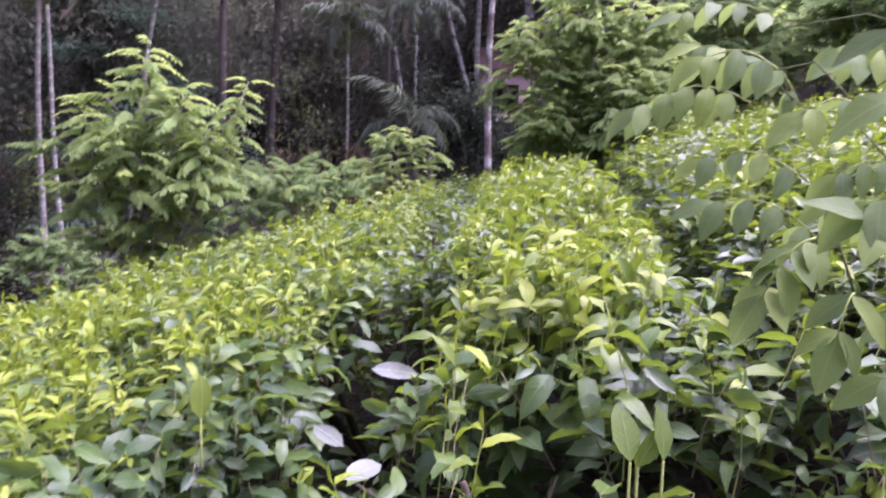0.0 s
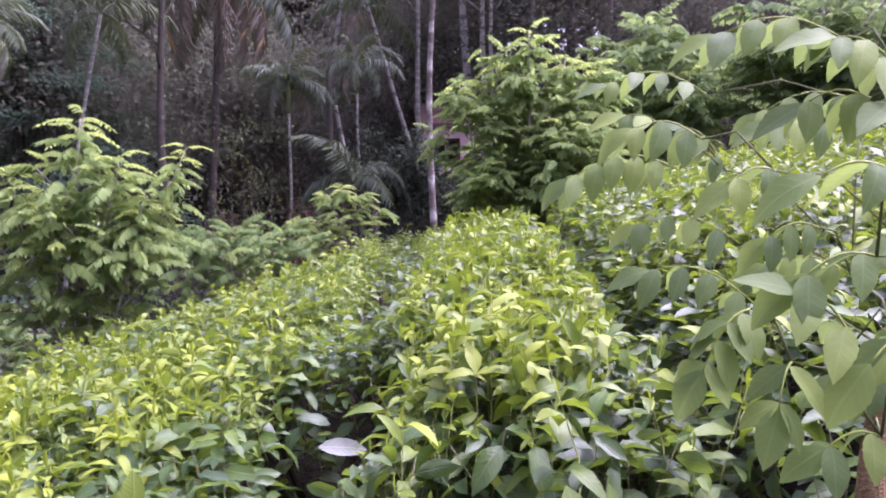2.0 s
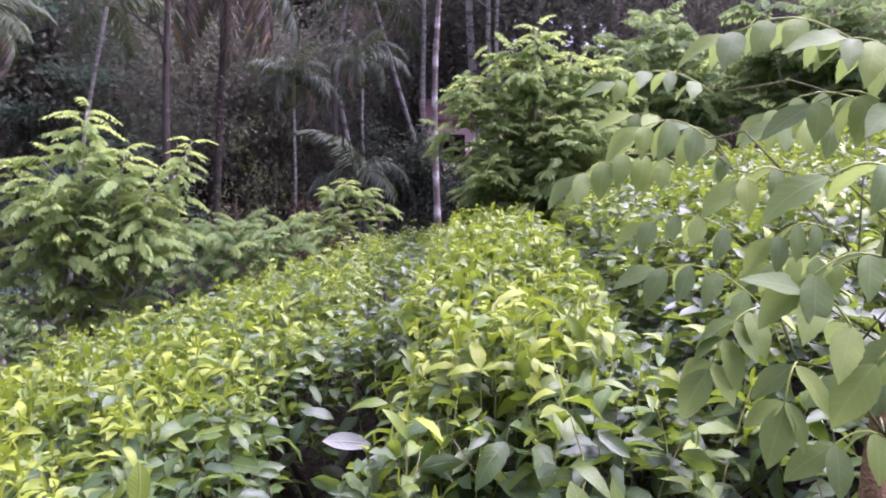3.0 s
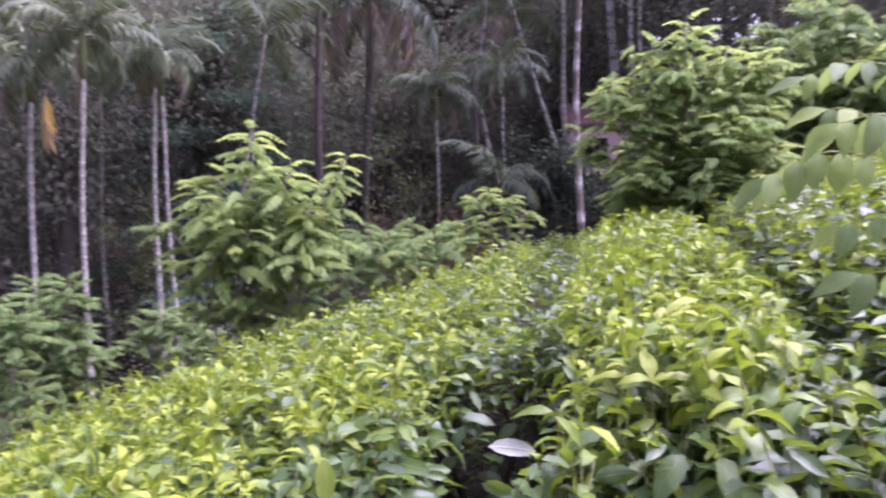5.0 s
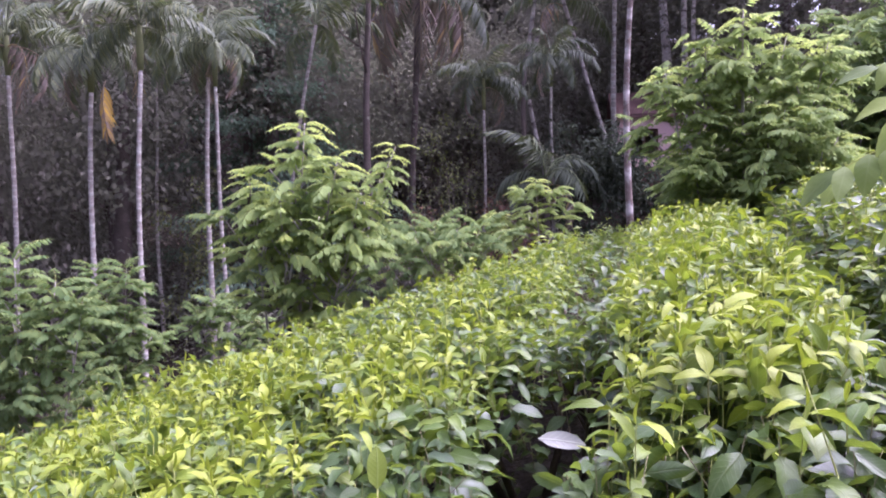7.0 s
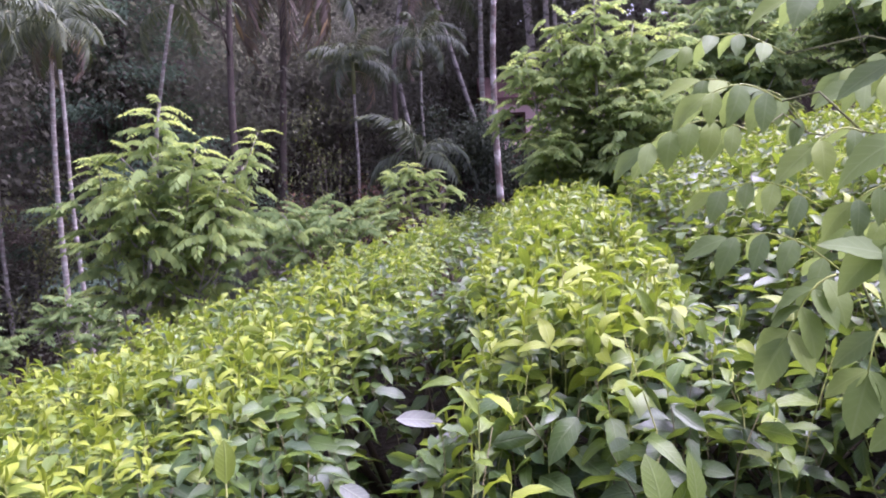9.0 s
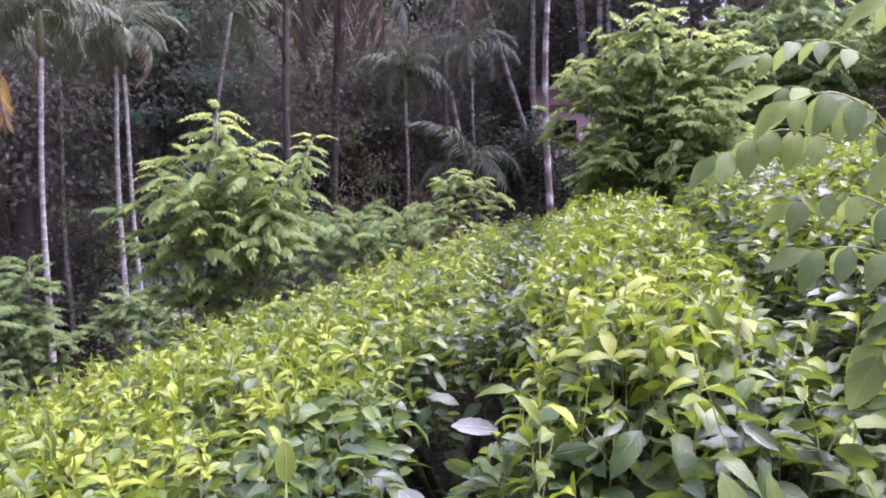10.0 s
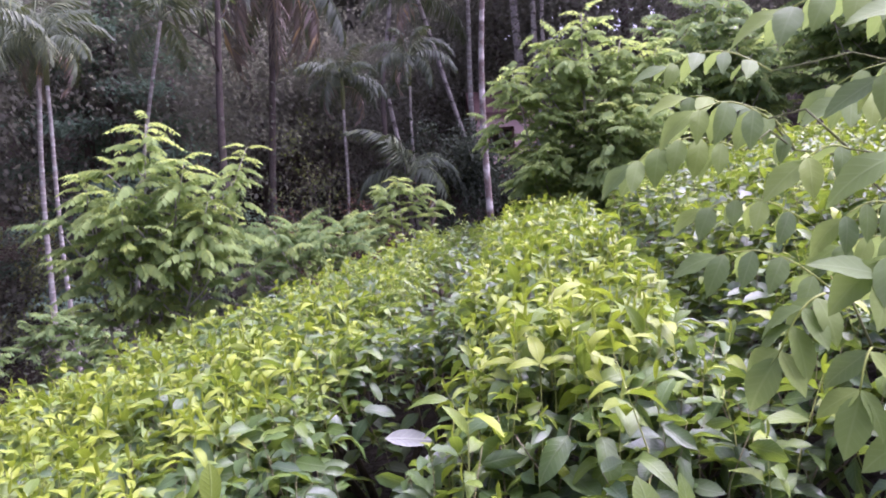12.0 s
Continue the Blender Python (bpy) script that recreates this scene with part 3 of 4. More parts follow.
def tea_leaf(place, way, up, length, wide, age, curl=0.25):
    """One leaf that stands out of the nearest bush."""
    place = np.array(place)
    thing, base = min(BUSHES, key=lambda q: np.hypot(*(q[1] - place)[:2]))
    bag = Bag()
    bag.leaves(TEA_NEAR, (0, 0, 0), way, up, length, length * wide, curl, 0.2, age, 0, 0.15)
    bag.stems([[0, 0, -0.07]], [[0, 0, 0]], 0.0016, 0.0012, 4, 1, 0.2)
    part("tea_leaf", bag.mesh("tea_leaf", TEA, STALK), thing, Matrix.Translation(place - base))


tea_leaf((0.197, 0.575, 1.228), (-0.12, 0.45, 0.9), (0.2, -0.9, 0.6), 0.050, 0.52, 0.5)
tea_leaf((0.205, 0.58, 1.222), (0.5, 0.1, 0.9), (0.2, -1.0, 0.3), 0.036, 0.5, 0.4)
tea_leaf((0.224, 0.574, 1.230), (0.06, 0.4, 0.9), (0.35, -0.8, 0.6), 0.048, 0.36, 0.36)
tea_leaf((-0.283, 0.95, 1.118), (-0.1, 0.25, 0.95), (0.1, -0.9, 0.5), 0.06, 0.5, 0.12)
tea_leaf((-0.36, 1.085, 1.07), (-0.9, -0.2, 0.6), (0.2, -0.7, 0.8), 0.055, 0.45, 0.35)
tea_leaf((0.44, 0.62, 1.20), (0.5, -0.1, 0.9), (0.0, -1.0, 0.3), 0.055, 0.5, 0.5)
tea_leaf((0.151, 1.097, 1.257), (-0.9, -0.1, 0.45), (0.3, -0.3, 1), 0.07, 0.3, 0.06, 1.1)
tea_leaf((0.151, 1.097, 1.257), (0.5, -0.2, 0.8), (0, -0.7, 0.6), 0.05, 0.36, 0.15, 1.1)
tea_leaf((0.176, 1.065, 1.263), (0.85, -0.25, 0.4), (-0.3, -0.4, 1), 0.072, 0.3, 0.0, 1.0)
tea_leaf((0.176, 1.065, 1.263), (-0.1, 0.35, 0.9), (0.1, -0.9, 0.5), 0.06, 0.4, 0.03, 1.0)
tea_leaf((0.176, 1.065, 1.263), (-0.8, -0.3, 0.3), (0.3, -0.5, 1), 0.055, 0.34, 0.1, 1.0)
tea_leaf((0.045, 1.23, 1.165), (-0.9, 0.05, 0.42), (0.2, -0.5, 1.0), 0.09, 0.28, 0.3, 1.2)
marked_leaf("fallen_leaf", (-0.062, 0.755, 1.125), (0.7, 0.65, 0.15), (0.0, -0.55, 0.8), 0.055, 0.5, 0.5, PALE, "dull grey dried leaf lying on dark tea leaves")
marked_leaf("fallen_leaf", (-0.125, 0.925, 1.12), (0.75, -0.65, -0.1), (0.0, -0.5, 0.85), 0.058, 0.44, 0.2, PALE, "pale grey dried leaf lying on dark tea leaves")
marked_leaf("fallen_leaf", (-0.075, 1.215, 1.115), (1, 0.1, -0.05), (0.05, -0.75, 0.8), 0.085, 0.40, 0.2, PALE, "pale grey dried leaf caught on the tea bush")
marked_leaf("fallen_leaf", (-0.01, 1.19, 1.085), (1, 0.3, -0.1), (0.0, -0.5, 0.9), 0.075, 0.42, 0.6, PALE, "dull grey dried leaf caught on the tea bush")


# ---- shade trees with feathered leaves ----
def feather(pairs, length, leaflet, shape, droop, lit, sag=0.25):
    """A feathered leaf along +y from the origin, with leaflets in pairs and one at the tip."""
    bag = Bag()
    t = np.linspace(0, 1, 5)
    rib = np.stack([0 * t, t * length * (1 - 0.1 * sag), -sag * length * t ** 2 + 0.4 * length * t], -1)
    bag.stems(rib[:-1], rib[1:], [0.0019, 0.0017, 0.0014, 0.0011], [0.0017, 0.0014, 0.0011, 0.0008], 3, 1, 0.2)
    for i in range(pairs):
        f = 0.24 + 0.72 * i / max(pairs - 1, 1)
        at = np.array([np.interp(f, t, rib[:, c]) for c in range(3)])
        for side in (-1, 1):
            d = np.array([side, 0.45 + rng.normal(0, 0.12), -droop + rng.normal(0, 0.12)])
            ln = leaflet * (0.72 + 0.5 * math.sin(math.pi * (0.2 + 0.7 * f))) * rng.uniform(0.88, 1.1)
            bag.leaves(shape, at, d, (0, 0.2, 1), ln, ln * rng.uniform(0.42, 0.5), rng.uniform(0.1, 0.6), rng.uniform(0.05, 0.3), np.clip(lit + rng.normal(0, 0.08), 0, 1))
    bag.leaves(shape, rib[-1], (0, 1, -0.3 - sag), (0, 0.3, 1), leaflet * 1.05, leaflet * 0.48, 0.3, 0.15, lit)
    return bag


FEATHER_BAGS = [feather(9, 0.25, 0.058, OVAL_FAR, rng.uniform(0.7, 1.3), 0.42, rng.uniform(0.5, 1.0)) for _ in range(8)]
# shaded copies of the leaves: a high age value darkens them
SHADED_BAGS = [feather(9, 0.25, 0.058, OVAL_FAR, rng.uniform(0.6, 1.2), 0.85, rng.uniform(0.35, 0.75)) for _ in range(6)]
OVAL_PLAIN = leaf_shape(1, lambda y: 0.92)
FILL_BAGS = [feather(9, 0.25, 0.062, OVAL_PLAIN, rng.uniform(0.5, 1.1), 0.42, rng.uniform(0.3, 0.75)) for _ in range(6)]
SHADED_FILL_BAGS = [feather(9, 0.25, 0.060, OVAL_PLAIN, rng.uniform(0.5, 1.1), 0.85, rng.uniform(0.35, 0.75)) for _ in range(6)]
FEATHERS = [b.mesh("feathered_leaf", GLIR, STALK) for b in FEATHER_BAGS]
SHADED_FEATHERS = [b.mesh("feathered_leaf", GLIR, STALK) for b in SHADED_BAGS]
YOUNG_FEATHERS = [feather(8, 0.20, 0.042, OVAL_FAR, 0.8, 0.10, rng.uniform(0.7, 1.1)).mesh("feathered_leaf", GLIR, STALK) for _ in range(5)]


def shade_tree(place, leaders, side_count, frond, label, group, trunk_r=0.02, spread=0.42, low=0.3, bark=BARK_GREY, count=290, shade_share=0.0, fill=0, bow_out=1.5):
    """leaders: (lean x, lean y, height of the tip) of each upright stem from the foot. Branches carry feathered leaves in whorls."""
    base = Vector((place[0], place[1], float(ground_z(place[0], place[1]))))
    thing = empty("shade_tree", base, label, "tree", group)
    leaders = [(q[0], q[1], q[2] - base.z, *q[3:]) for q in leaders]
    tallest = max(q[2] for q in leaders)
    inner = Bag()
    each = max(3, round((count - 17 * len(leaders)) / sum(max(3, int(side_count * q[2] / tallest)) for q in leaders)))
    for n, (lx, ly, high, *slim) in enumerate(leaders):
        slim = slim[0] if slim else 1.0
        t = np.linspace(0, 1, 7)
        stem = np.stack([lx * t ** bow_out, ly * t ** bow_out, high * t], -1) + np.stack([0.02 * np.sin(5 * t + n), 0.02 * np.sin(4 * t), 0 * t], -1)
        bag = Bag()
        bag.tube(stem, trunk_r * (1.0 if n == 0 else 0.7) * (1 - 0.82 * t), 8)
        part("trunk" if n == 0 else "stem", bag.mesh("trunk", bark), thing)
        at = lambda f: np.array([np.interp(f, t, stem[:, c]) for c in range(3)])
        k = max(3, int(side_count * high / max(q[2] for q in leaders)))
        a = rng.uniform(0, 6.28)
        for i in range(k):
            f = low + (0.87 - low) * (i + rng.uniform(0.1, 0.9)) / k
            a += 2.4 + rng.normal(0, 0.25)
            up_f = (f - low) / (1 - low)
            reach = slim * spread * float(np.interp(up_f, [0, 0.35, 1], [0.5, 1.1, 0.25])) * rng.uniform(0.75, 1.15)
            long = frond * slim * float(np.interp(up_f, [0, 0.35, 1], [0.95, 1.25, 0.85]))
            root = at(f)
            rise = rng.uniform(0.6, 1.2) * reach
            end = root + [math.cos(a) * reach, math.sin(a) * reach, rise]
            mid = (root + end) / 2 + [0, 0, -0.02 - 0.06 * reach]
            limb = Bag()
            limb.tube([root, mid, end], [0.007, 0.0055, 0.003], 5)
            part("branch", limb.mesh("branch", bark), thing)
            for j in range(round(fill / (k * len(leaders)))):
                b = a + rng.normal(0, 1.3)
                el = float(np.clip(rng.normal(0.1, 0.35), -0.6, 0.7))
                spot = root + (end - root) * rng.uniform(0.0, 1.05) + rng.normal(0, 0.05, 3)
                pose_m = np.array(frame_of(spot, (math.cos(b) * math.cos(el), math.sin(b) * math.cos(el), math.sin(el)), s=long * rng.uniform(0.55, 0.95)))
                v, f4, at4, slots = (SHADED_FILL_BAGS if rng.random() < shade_share else FILL_BAGS)[rng.integers(0, 6)].arrays()
                inner.raw_slots((v @ pose_m[:3, :3].T + pose_m[:3, 3])[None], f4, (at4 + [0, 0, rng.uniform(-0.25, 0.15)])[None], slots)
            for j in range(each):
                g = rng.uniform(0.25, 1.0) if j > 1 else 1.0
                spot = root + (end - root) * g
                b = a + rng.normal(0, 0.8)
                el = float(np.clip(rng.normal(0.18, 0.2), -0.2, 0.55))
                way = (math.cos(b) * math.cos(el), math.sin(b) * math.cos(el), math.sin(el))
                # a share of the leaves takes the darker copy, as shade put into colour
                part("feathered_leaf", (SHADED_FEATHERS if rng.random() < shade_share else FEATHERS)[rng.integers(0, 6)], thing, frame_of(spot, way, s=long * rng.uniform(0.75, 1.15)))
        for j in range(17):
            f = 1.0 - 0.0065 * j
            a += 2.4
            el = 0.55 - 0.04 * j + rng.normal(0, 0.12)
            way = (math.cos(a) * math.cos(el), math.sin(a) * math.cos(el), math.sin(el))
            pool = SHADED_FEATHERS if shade_share > 0.5 else YOUNG_FEATHERS if j < 8 else FEATHERS
            part("feathered_leaf", pool[rng.integers(0, len(pool))], thing, frame_of(at(f), way, s=frond * slim * rng.uniform(0.95, 1.3)), "pale young leaf" if j < 8 and shade_share < 0.5 else "")
    if fill:
        tagged(part("foliage", inner.mesh("foliage", GLIR, STALK), thing, None, "dense inner feathered leaves"), kind="stuff")
    return thing


SHADE = "young shade trees round the tea"
shade_tree((-1.70, 3.9), [(0.19, 0.0, 2.06), (0.70, 0.05, 1.91, 0.7), (-0.19, -0.02, 1.79, 0.9), (0.36, -0.05, 1.84), (0.05, -0.12, 1.66), (0.52, -0.1, 1.62)], 14, 0.72, "slender young shade tree with pale feathered leaves behind the tea", SHADE, 0.017, 0.21, 0.53, shade_share=0.12, fill=300, count=350, bow_out=1.15)
shade_tree((0.93, 4.35), [(0.04, 0.0, 2.65), (0.27, 0.05, 2.50), (-0.19, 0.05, 2.47), (-0.43, 0.0, 2.32, 0.85), (0.46, 0.0, 2.44), (0.20, -0.2, 2.05), (-0.28, -0.08, 1.85), (0.5, -0.1, 1.9)], 10, 0.66, "bushy young shade tree with light green feathered leaves among the tea", SHADE, 0.022, 0.24, 0.36, fill=1500, count=420, bow_out=0.8)
shade_tree((2.2, 5.6), [(0.0, 0.0, 3.05), (0.4, 0.2, 2.8), (-0.45, 0.1, 2.6), (0.2, -0.2, 2.4)], 13, 1.0, "shade tree with grey-green feathered leaves on the slope", SHADE, 0.022, 0.45, 0.4, shade_share=0.8, fill=520)
shade_tree((3.3, 5.0), [(0.0, 0.0, 3.0), (0.6, -0.2, 2.8), (-0.4, 0.2, 2.7)], 13, 1.0, "shade tree with grey-green feathered leaves on the slope", SHADE, 0.022, 0.55, 0.4, shade_share=0.8, fill=380)
shade_tree((-3.72, 4.1), [(0.07, 0.0, 1.31), (0.36, 0.0, 1.13), (-0.20, 0.0, 1.24), (-0.55, 0.0, 0.95), (0.54, 0.0, 1.0), (-0.31, -0.1, 1.08), (0.2, -0.15, 0.85)], 13, 0.78, "leafy shade tree standing below the plot's edge", SHADE, 0.02, 0.27, 0.12, shade_share=1.0, fill=620, count=340, bow_out=0.9)
shade_tree((-4.92, 6.8), [(-0.19, 0.0, 1.05), (0.20, 0.0, 1.03), (0.0, -0.1, 0.72), (0.12, 0.1, 0.55)], 11, 0.9, "dark green young shade tree at the forest edge", SHADE, 0.018, 0.26, 0.2, shade_share=1.0, fill=200, bow_out=0.8)
shade_tree((-3.45, 6.5), [(-0.11, 0.0, 0.74), (0.14, 0.0, 0.66), (-0.3, 0.0, 0.58), (0.35, 0.0, 0.52)], 8, 0.75, "low green sapling below the plot's edge", SHADE, 0.013, 0.25, 0.3, count=140, shade_share=0.8, fill=70)
shade_tree((-1.5, 7.6), [(0.0, 0.0, 1.42), (0.5, 0.1, 1.4), (-0.5, 0.1, 1.3)], 10, 1.1, "low leafy sapling behind the tea", SHADE, 0.015, 0.6, 0.2, count=150, shade_share=0.8, fill=220)
shade_tree((-0.5, 9.8), [(0.0, 0.0, 2.0), (-0.6, 0.1, 1.55)], 10, 0.95, "small sapling with pale feathered leaves behind the crest", SHADE, 0.015, 0.42, 0.25, count=150, fill=90)


# ---- near shrub of the same kind, beside the path ----
def near_shrub():
    base = Vector((0.405, 0.535, float(ground_z(0.405, 0.535))))
    thing = empty("near_shade_tree", base, "shade tree sapling with large pale oval leaflets beside the tea", "tree", SHADE)
    o = np.array(base)
    stem = np.array([[0.393, 0.535, base.z - 0.03], [0.406, 0.533, 0.85], [0.411, 0.540, 1.20], [0.423, 0.552, 1.32], [0.466, 0.565, 1.46], [0.53, 0.575, 1.70], [0.56, 0.58, 1.95]])
    bag = Bag()
    fine = np.linspace(0, 1, 22)
    pts = np.stack([np.interp(fine, np.linspace(0, 1, 7), stem[:, c]) for c in range(3)], -1)
    radii = np.interp(fine, [0, 0.35, 0.5, 0.6, 1], [0.016, 0.0125, 0.0085, 0.004, 0.003]) * (1 + 0.10 * np.sin(fine * 60) * (fine < 0.5))
    bag.tube(pts - o, radii, 12)
    part("trunk", bag.mesh("trunk", BARK_BROWN), thing, None, "knobbly reddish-brown trunk")

    nodes = [q for q in pts if q[2] > 1.0]

    def frond(foot, tip, pairs, leaflet, droop):
        foot, tip = np.array(foot), np.array(tip)
        span = np.linalg.norm(tip - foot)
        t = np.linspace(0, 1, 7)
        rib = foot + (tip - foot) * t[:, None] + np.stack([0 * t, 0 * t, 0.18 * span * np.sin(math.pi * t)], -1)
        # petiole back to the stem
        knots = np.array([q for q in nodes if q[0] > foot[0] + 0.012])
        near = knots[np.argmin(np.linalg.norm(knots - (foot + [0.02, 0.0, -0.03]), axis=1))]
        nodes.append(foot)
        link = Bag()
        link.tube(np.array([near, (near + foot) / 2 + [0, 0, 0.02], foot]) - o, [0.0011, 0.0009, 0.0008], 6)
        part("branch", link.mesh("branch", GREEN_TWIG), thing)
        rb = Bag()
        rb.tube(rib - foot, np.linspace(0.0010, 0.0006, 7), 6)
        stalk = part("leaf_stalk", rb.mesh("leaf_stalk", STALK), thing, Matrix.Translation(foot - o), "pale yellow-green leaf stalk")
        along = unit(tip - foot)
        side = unit(np.cross(along, [0.0, -0.35, 0.9]))

        def leaflet_at(spot, d, up, ln):
            lb = Bag()
            lb.leaves(OVAL_NEAR, (0, 0, 0), d, up, ln, ln * rng.uniform(0.43, 0.52), rng.uniform(0.2, 0.9), rng.uniform(0.12, 0.42), rng.uniform(0.1, 0.95), 0, 0.08)
            part("leaflet", lb.mesh("leaflet", BIG_LEAFLET), stalk, Matrix.Translation(spot - foot))

        for i in range(pairs):
            f = 0.2 + 0.74 * i / max(pairs - 1, 1)
            at = np.array([np.interp(f, t, rib[:, c]) for c in range(3)])
            for s in (-1, 1):
                d = side * s + along * rng.uniform(0.35, 0.6) + [0, 0, -droop + rng.normal(0, 0.15)] + [0, -0.15, 0]
                up = np.array([0, -0.55, 0.6]) + side * s * 0.25 + rng.normal(0, 0.12, 3)
                leaflet_at(at, d, up, leaflet * rng.uniform(0.74, 0.98))
        leaflet_at(rib[-1], along + [0, 0, -0.6 * droop], np.array([0, -0.5, 0.7]), leaflet)

    frond((0.541, 0.732, 1.605), (0.45, 0.765, 1.6), 4, 0.047, 1.0)
    frond((0.502, 0.692, 1.43), (0.43, 0.72, 1.44), 4, 0.047, 1.1)
    frond((0.47, 0.53, 1.48), (0.405, 0.50, 1.475), 3, 0.045, 0.9)
    frond((0.462, 0.656, 1.566), (0.407, 0.663, 1.576), 3, 0.046, 1.0)
    frond((0.46, 0.55, 1.36), (0.41, 0.56, 1.36), 3, 0.045, 0.9)
    frond((0.453, 0.667, 1.478), (0.404, 0.67, 1.469), 3, 0.046, 1.0)
    frond((0.45, 0.52, 1.56), (0.39, 0.49, 1.565), 3, 0.045, 0.9)
    frond((0.44, 0.50, 1.42), (0.385, 0.47, 1.41), 3, 0.045, 0.8)
    frond((0.416, 0.746, 1.461), (0.314, 0.765, 1.482), 4, 0.044, 1.0)
    frond((0.407, 0.506, 1.59), (0.364, 0.509, 1.614), 3, 0.046, 0.8)
    frond((0.404, 0.796, 1.626), (0.297, 0.808, 1.639), 4, 0.044, 0.5)
    frond((0.404, 0.751, 1.538), (0.362, 0.757, 1.585), 3, 0.044, 1.2)
    frond((0.395, 0.518, 1.573), (0.351, 0.526, 1.571), 2, 0.046, 0.9)
    frond((0.392, 0.501, 1.332), (0.353, 0.503, 1.325), 2, 0.042, 0.7)
    frond((0.391, 0.537, 1.618), (0.304, 0.562, 1.629), 4, 0.046, 0.7)
    frond((0.384, 0.644, 1.403), (0.289, 0.669, 1.441), 4, 0.046, 1.0)
    frond((0.37, 0.599, 1.527), (0.334, 0.597, 1.52), 2, 0.048, 1.0)
    frond((0.354, 0.77, 1.574), (0.305, 0.775, 1.600), 3, 0.046, 1.1)
    frond((0.351, 0.426, 1.414), (0.327, 0.423, 1.402), 1, 0.048, 0.9)
    frond((0.342, 0.439, 1.464), (0.301, 0.448, 1.451), 2, 0.046, 0.8)
    frond((0.341, 0.725, 1.538), (0.234, 0.738, 1.531), 5, 0.047, 1.1)
    frond((0.339, 0.669, 1.562), (0.275, 0.671, 1.572), 3, 0.048, 1.1)
    frond((0.335, 0.517, 1.384), (0.316, 0.501, 1.356), 2, 0.046, 0.5)
    frond((0.329, 0.441, 1.411), (0.303, 0.446, 1.441), 2, 0.046, 0.9)
    frond((0.318, 0.395, 1.513), (0.283, 0.403, 1.511), 1, 0.046, 0.5)
    frond((0.309, 0.527, 1.422), (0.27, 0.519, 1.38), 4, 0.046, 0.3)


near_shrub()


# ---- palms ----
def palm_frond(length, pairs, leaflet, sag, mat, lit, hang=0.6, fade=0.0, sweep=0.6):
    """A pinnate frond along +y, arching over."""
    bag = Bag()
    t = np.linspace(0, 1, 9)
    ang = 0.75 - (0.75 + sag) * t
    step = np.stack([0 * t, np.cos(ang), np.sin(ang)], -1) * length / 8
    rib = np.concatenate([[[0, 0, 0]], np.cumsum(step[:-1], 0)])
    bag.stems(rib[:-1], rib[1:], np.linspace(0.018, 0.006, 8), np.linspace(0.016, 0.004, 8), 4, 1, 0.4)
    for i in range(pairs):
        f = 0.18 + 0.82 * i / (pairs - 1)
        at = np.array([np.interp(f, t, rib[:, c]) for c in range(3)])
        for s in (-1, 1):
            ln = leaflet * (0.55 + 0.6 * math.sin(math.pi * min(1, 0.15 + f * 0.85))) * rng.uniform(0.8, 1.1)
            d = np.array([s, sweep + rng.normal(0, 0.1 + 0.2 * (sweep > 1)), -hang + rng.normal(0, 0.2)])
            bag.leaves(STRAP, at, d, (s * 0.3, 0, 1), ln, 0.045, rng.uniform(0.3, 1.2), 0.2, np.clip(lit + fade * f + rng.normal(0, 0.15), 0, 1))
    return bag.mesh("frond", mat, mat)


GREEN_FRONDS = [palm_frond(1.6, 30, 0.42, rng.uniform(0.8, 1.8), PALM, 0.5, 0.9) for _ in range(5)]
# same fronds darkened by age value: forest shade put into their colour
SHADED_FRONDS = [palm_frond(1.6, 30, 0.42, rng.uniform(0.8, 1.8), PALM, 0.75, 0.9) for _ in range(4)]
BROWN_FRONDS = [palm_frond(1.7, 20, 0.42, rng.uniform(1.6, 2.2), DRY, 0.7, 1.4) for _ in range(3)]
GOLD_FROND = palm_frond(1.15, 30, 0.36, 0.5, DRY, 0.03, 0.3, 0.32, 2.4)


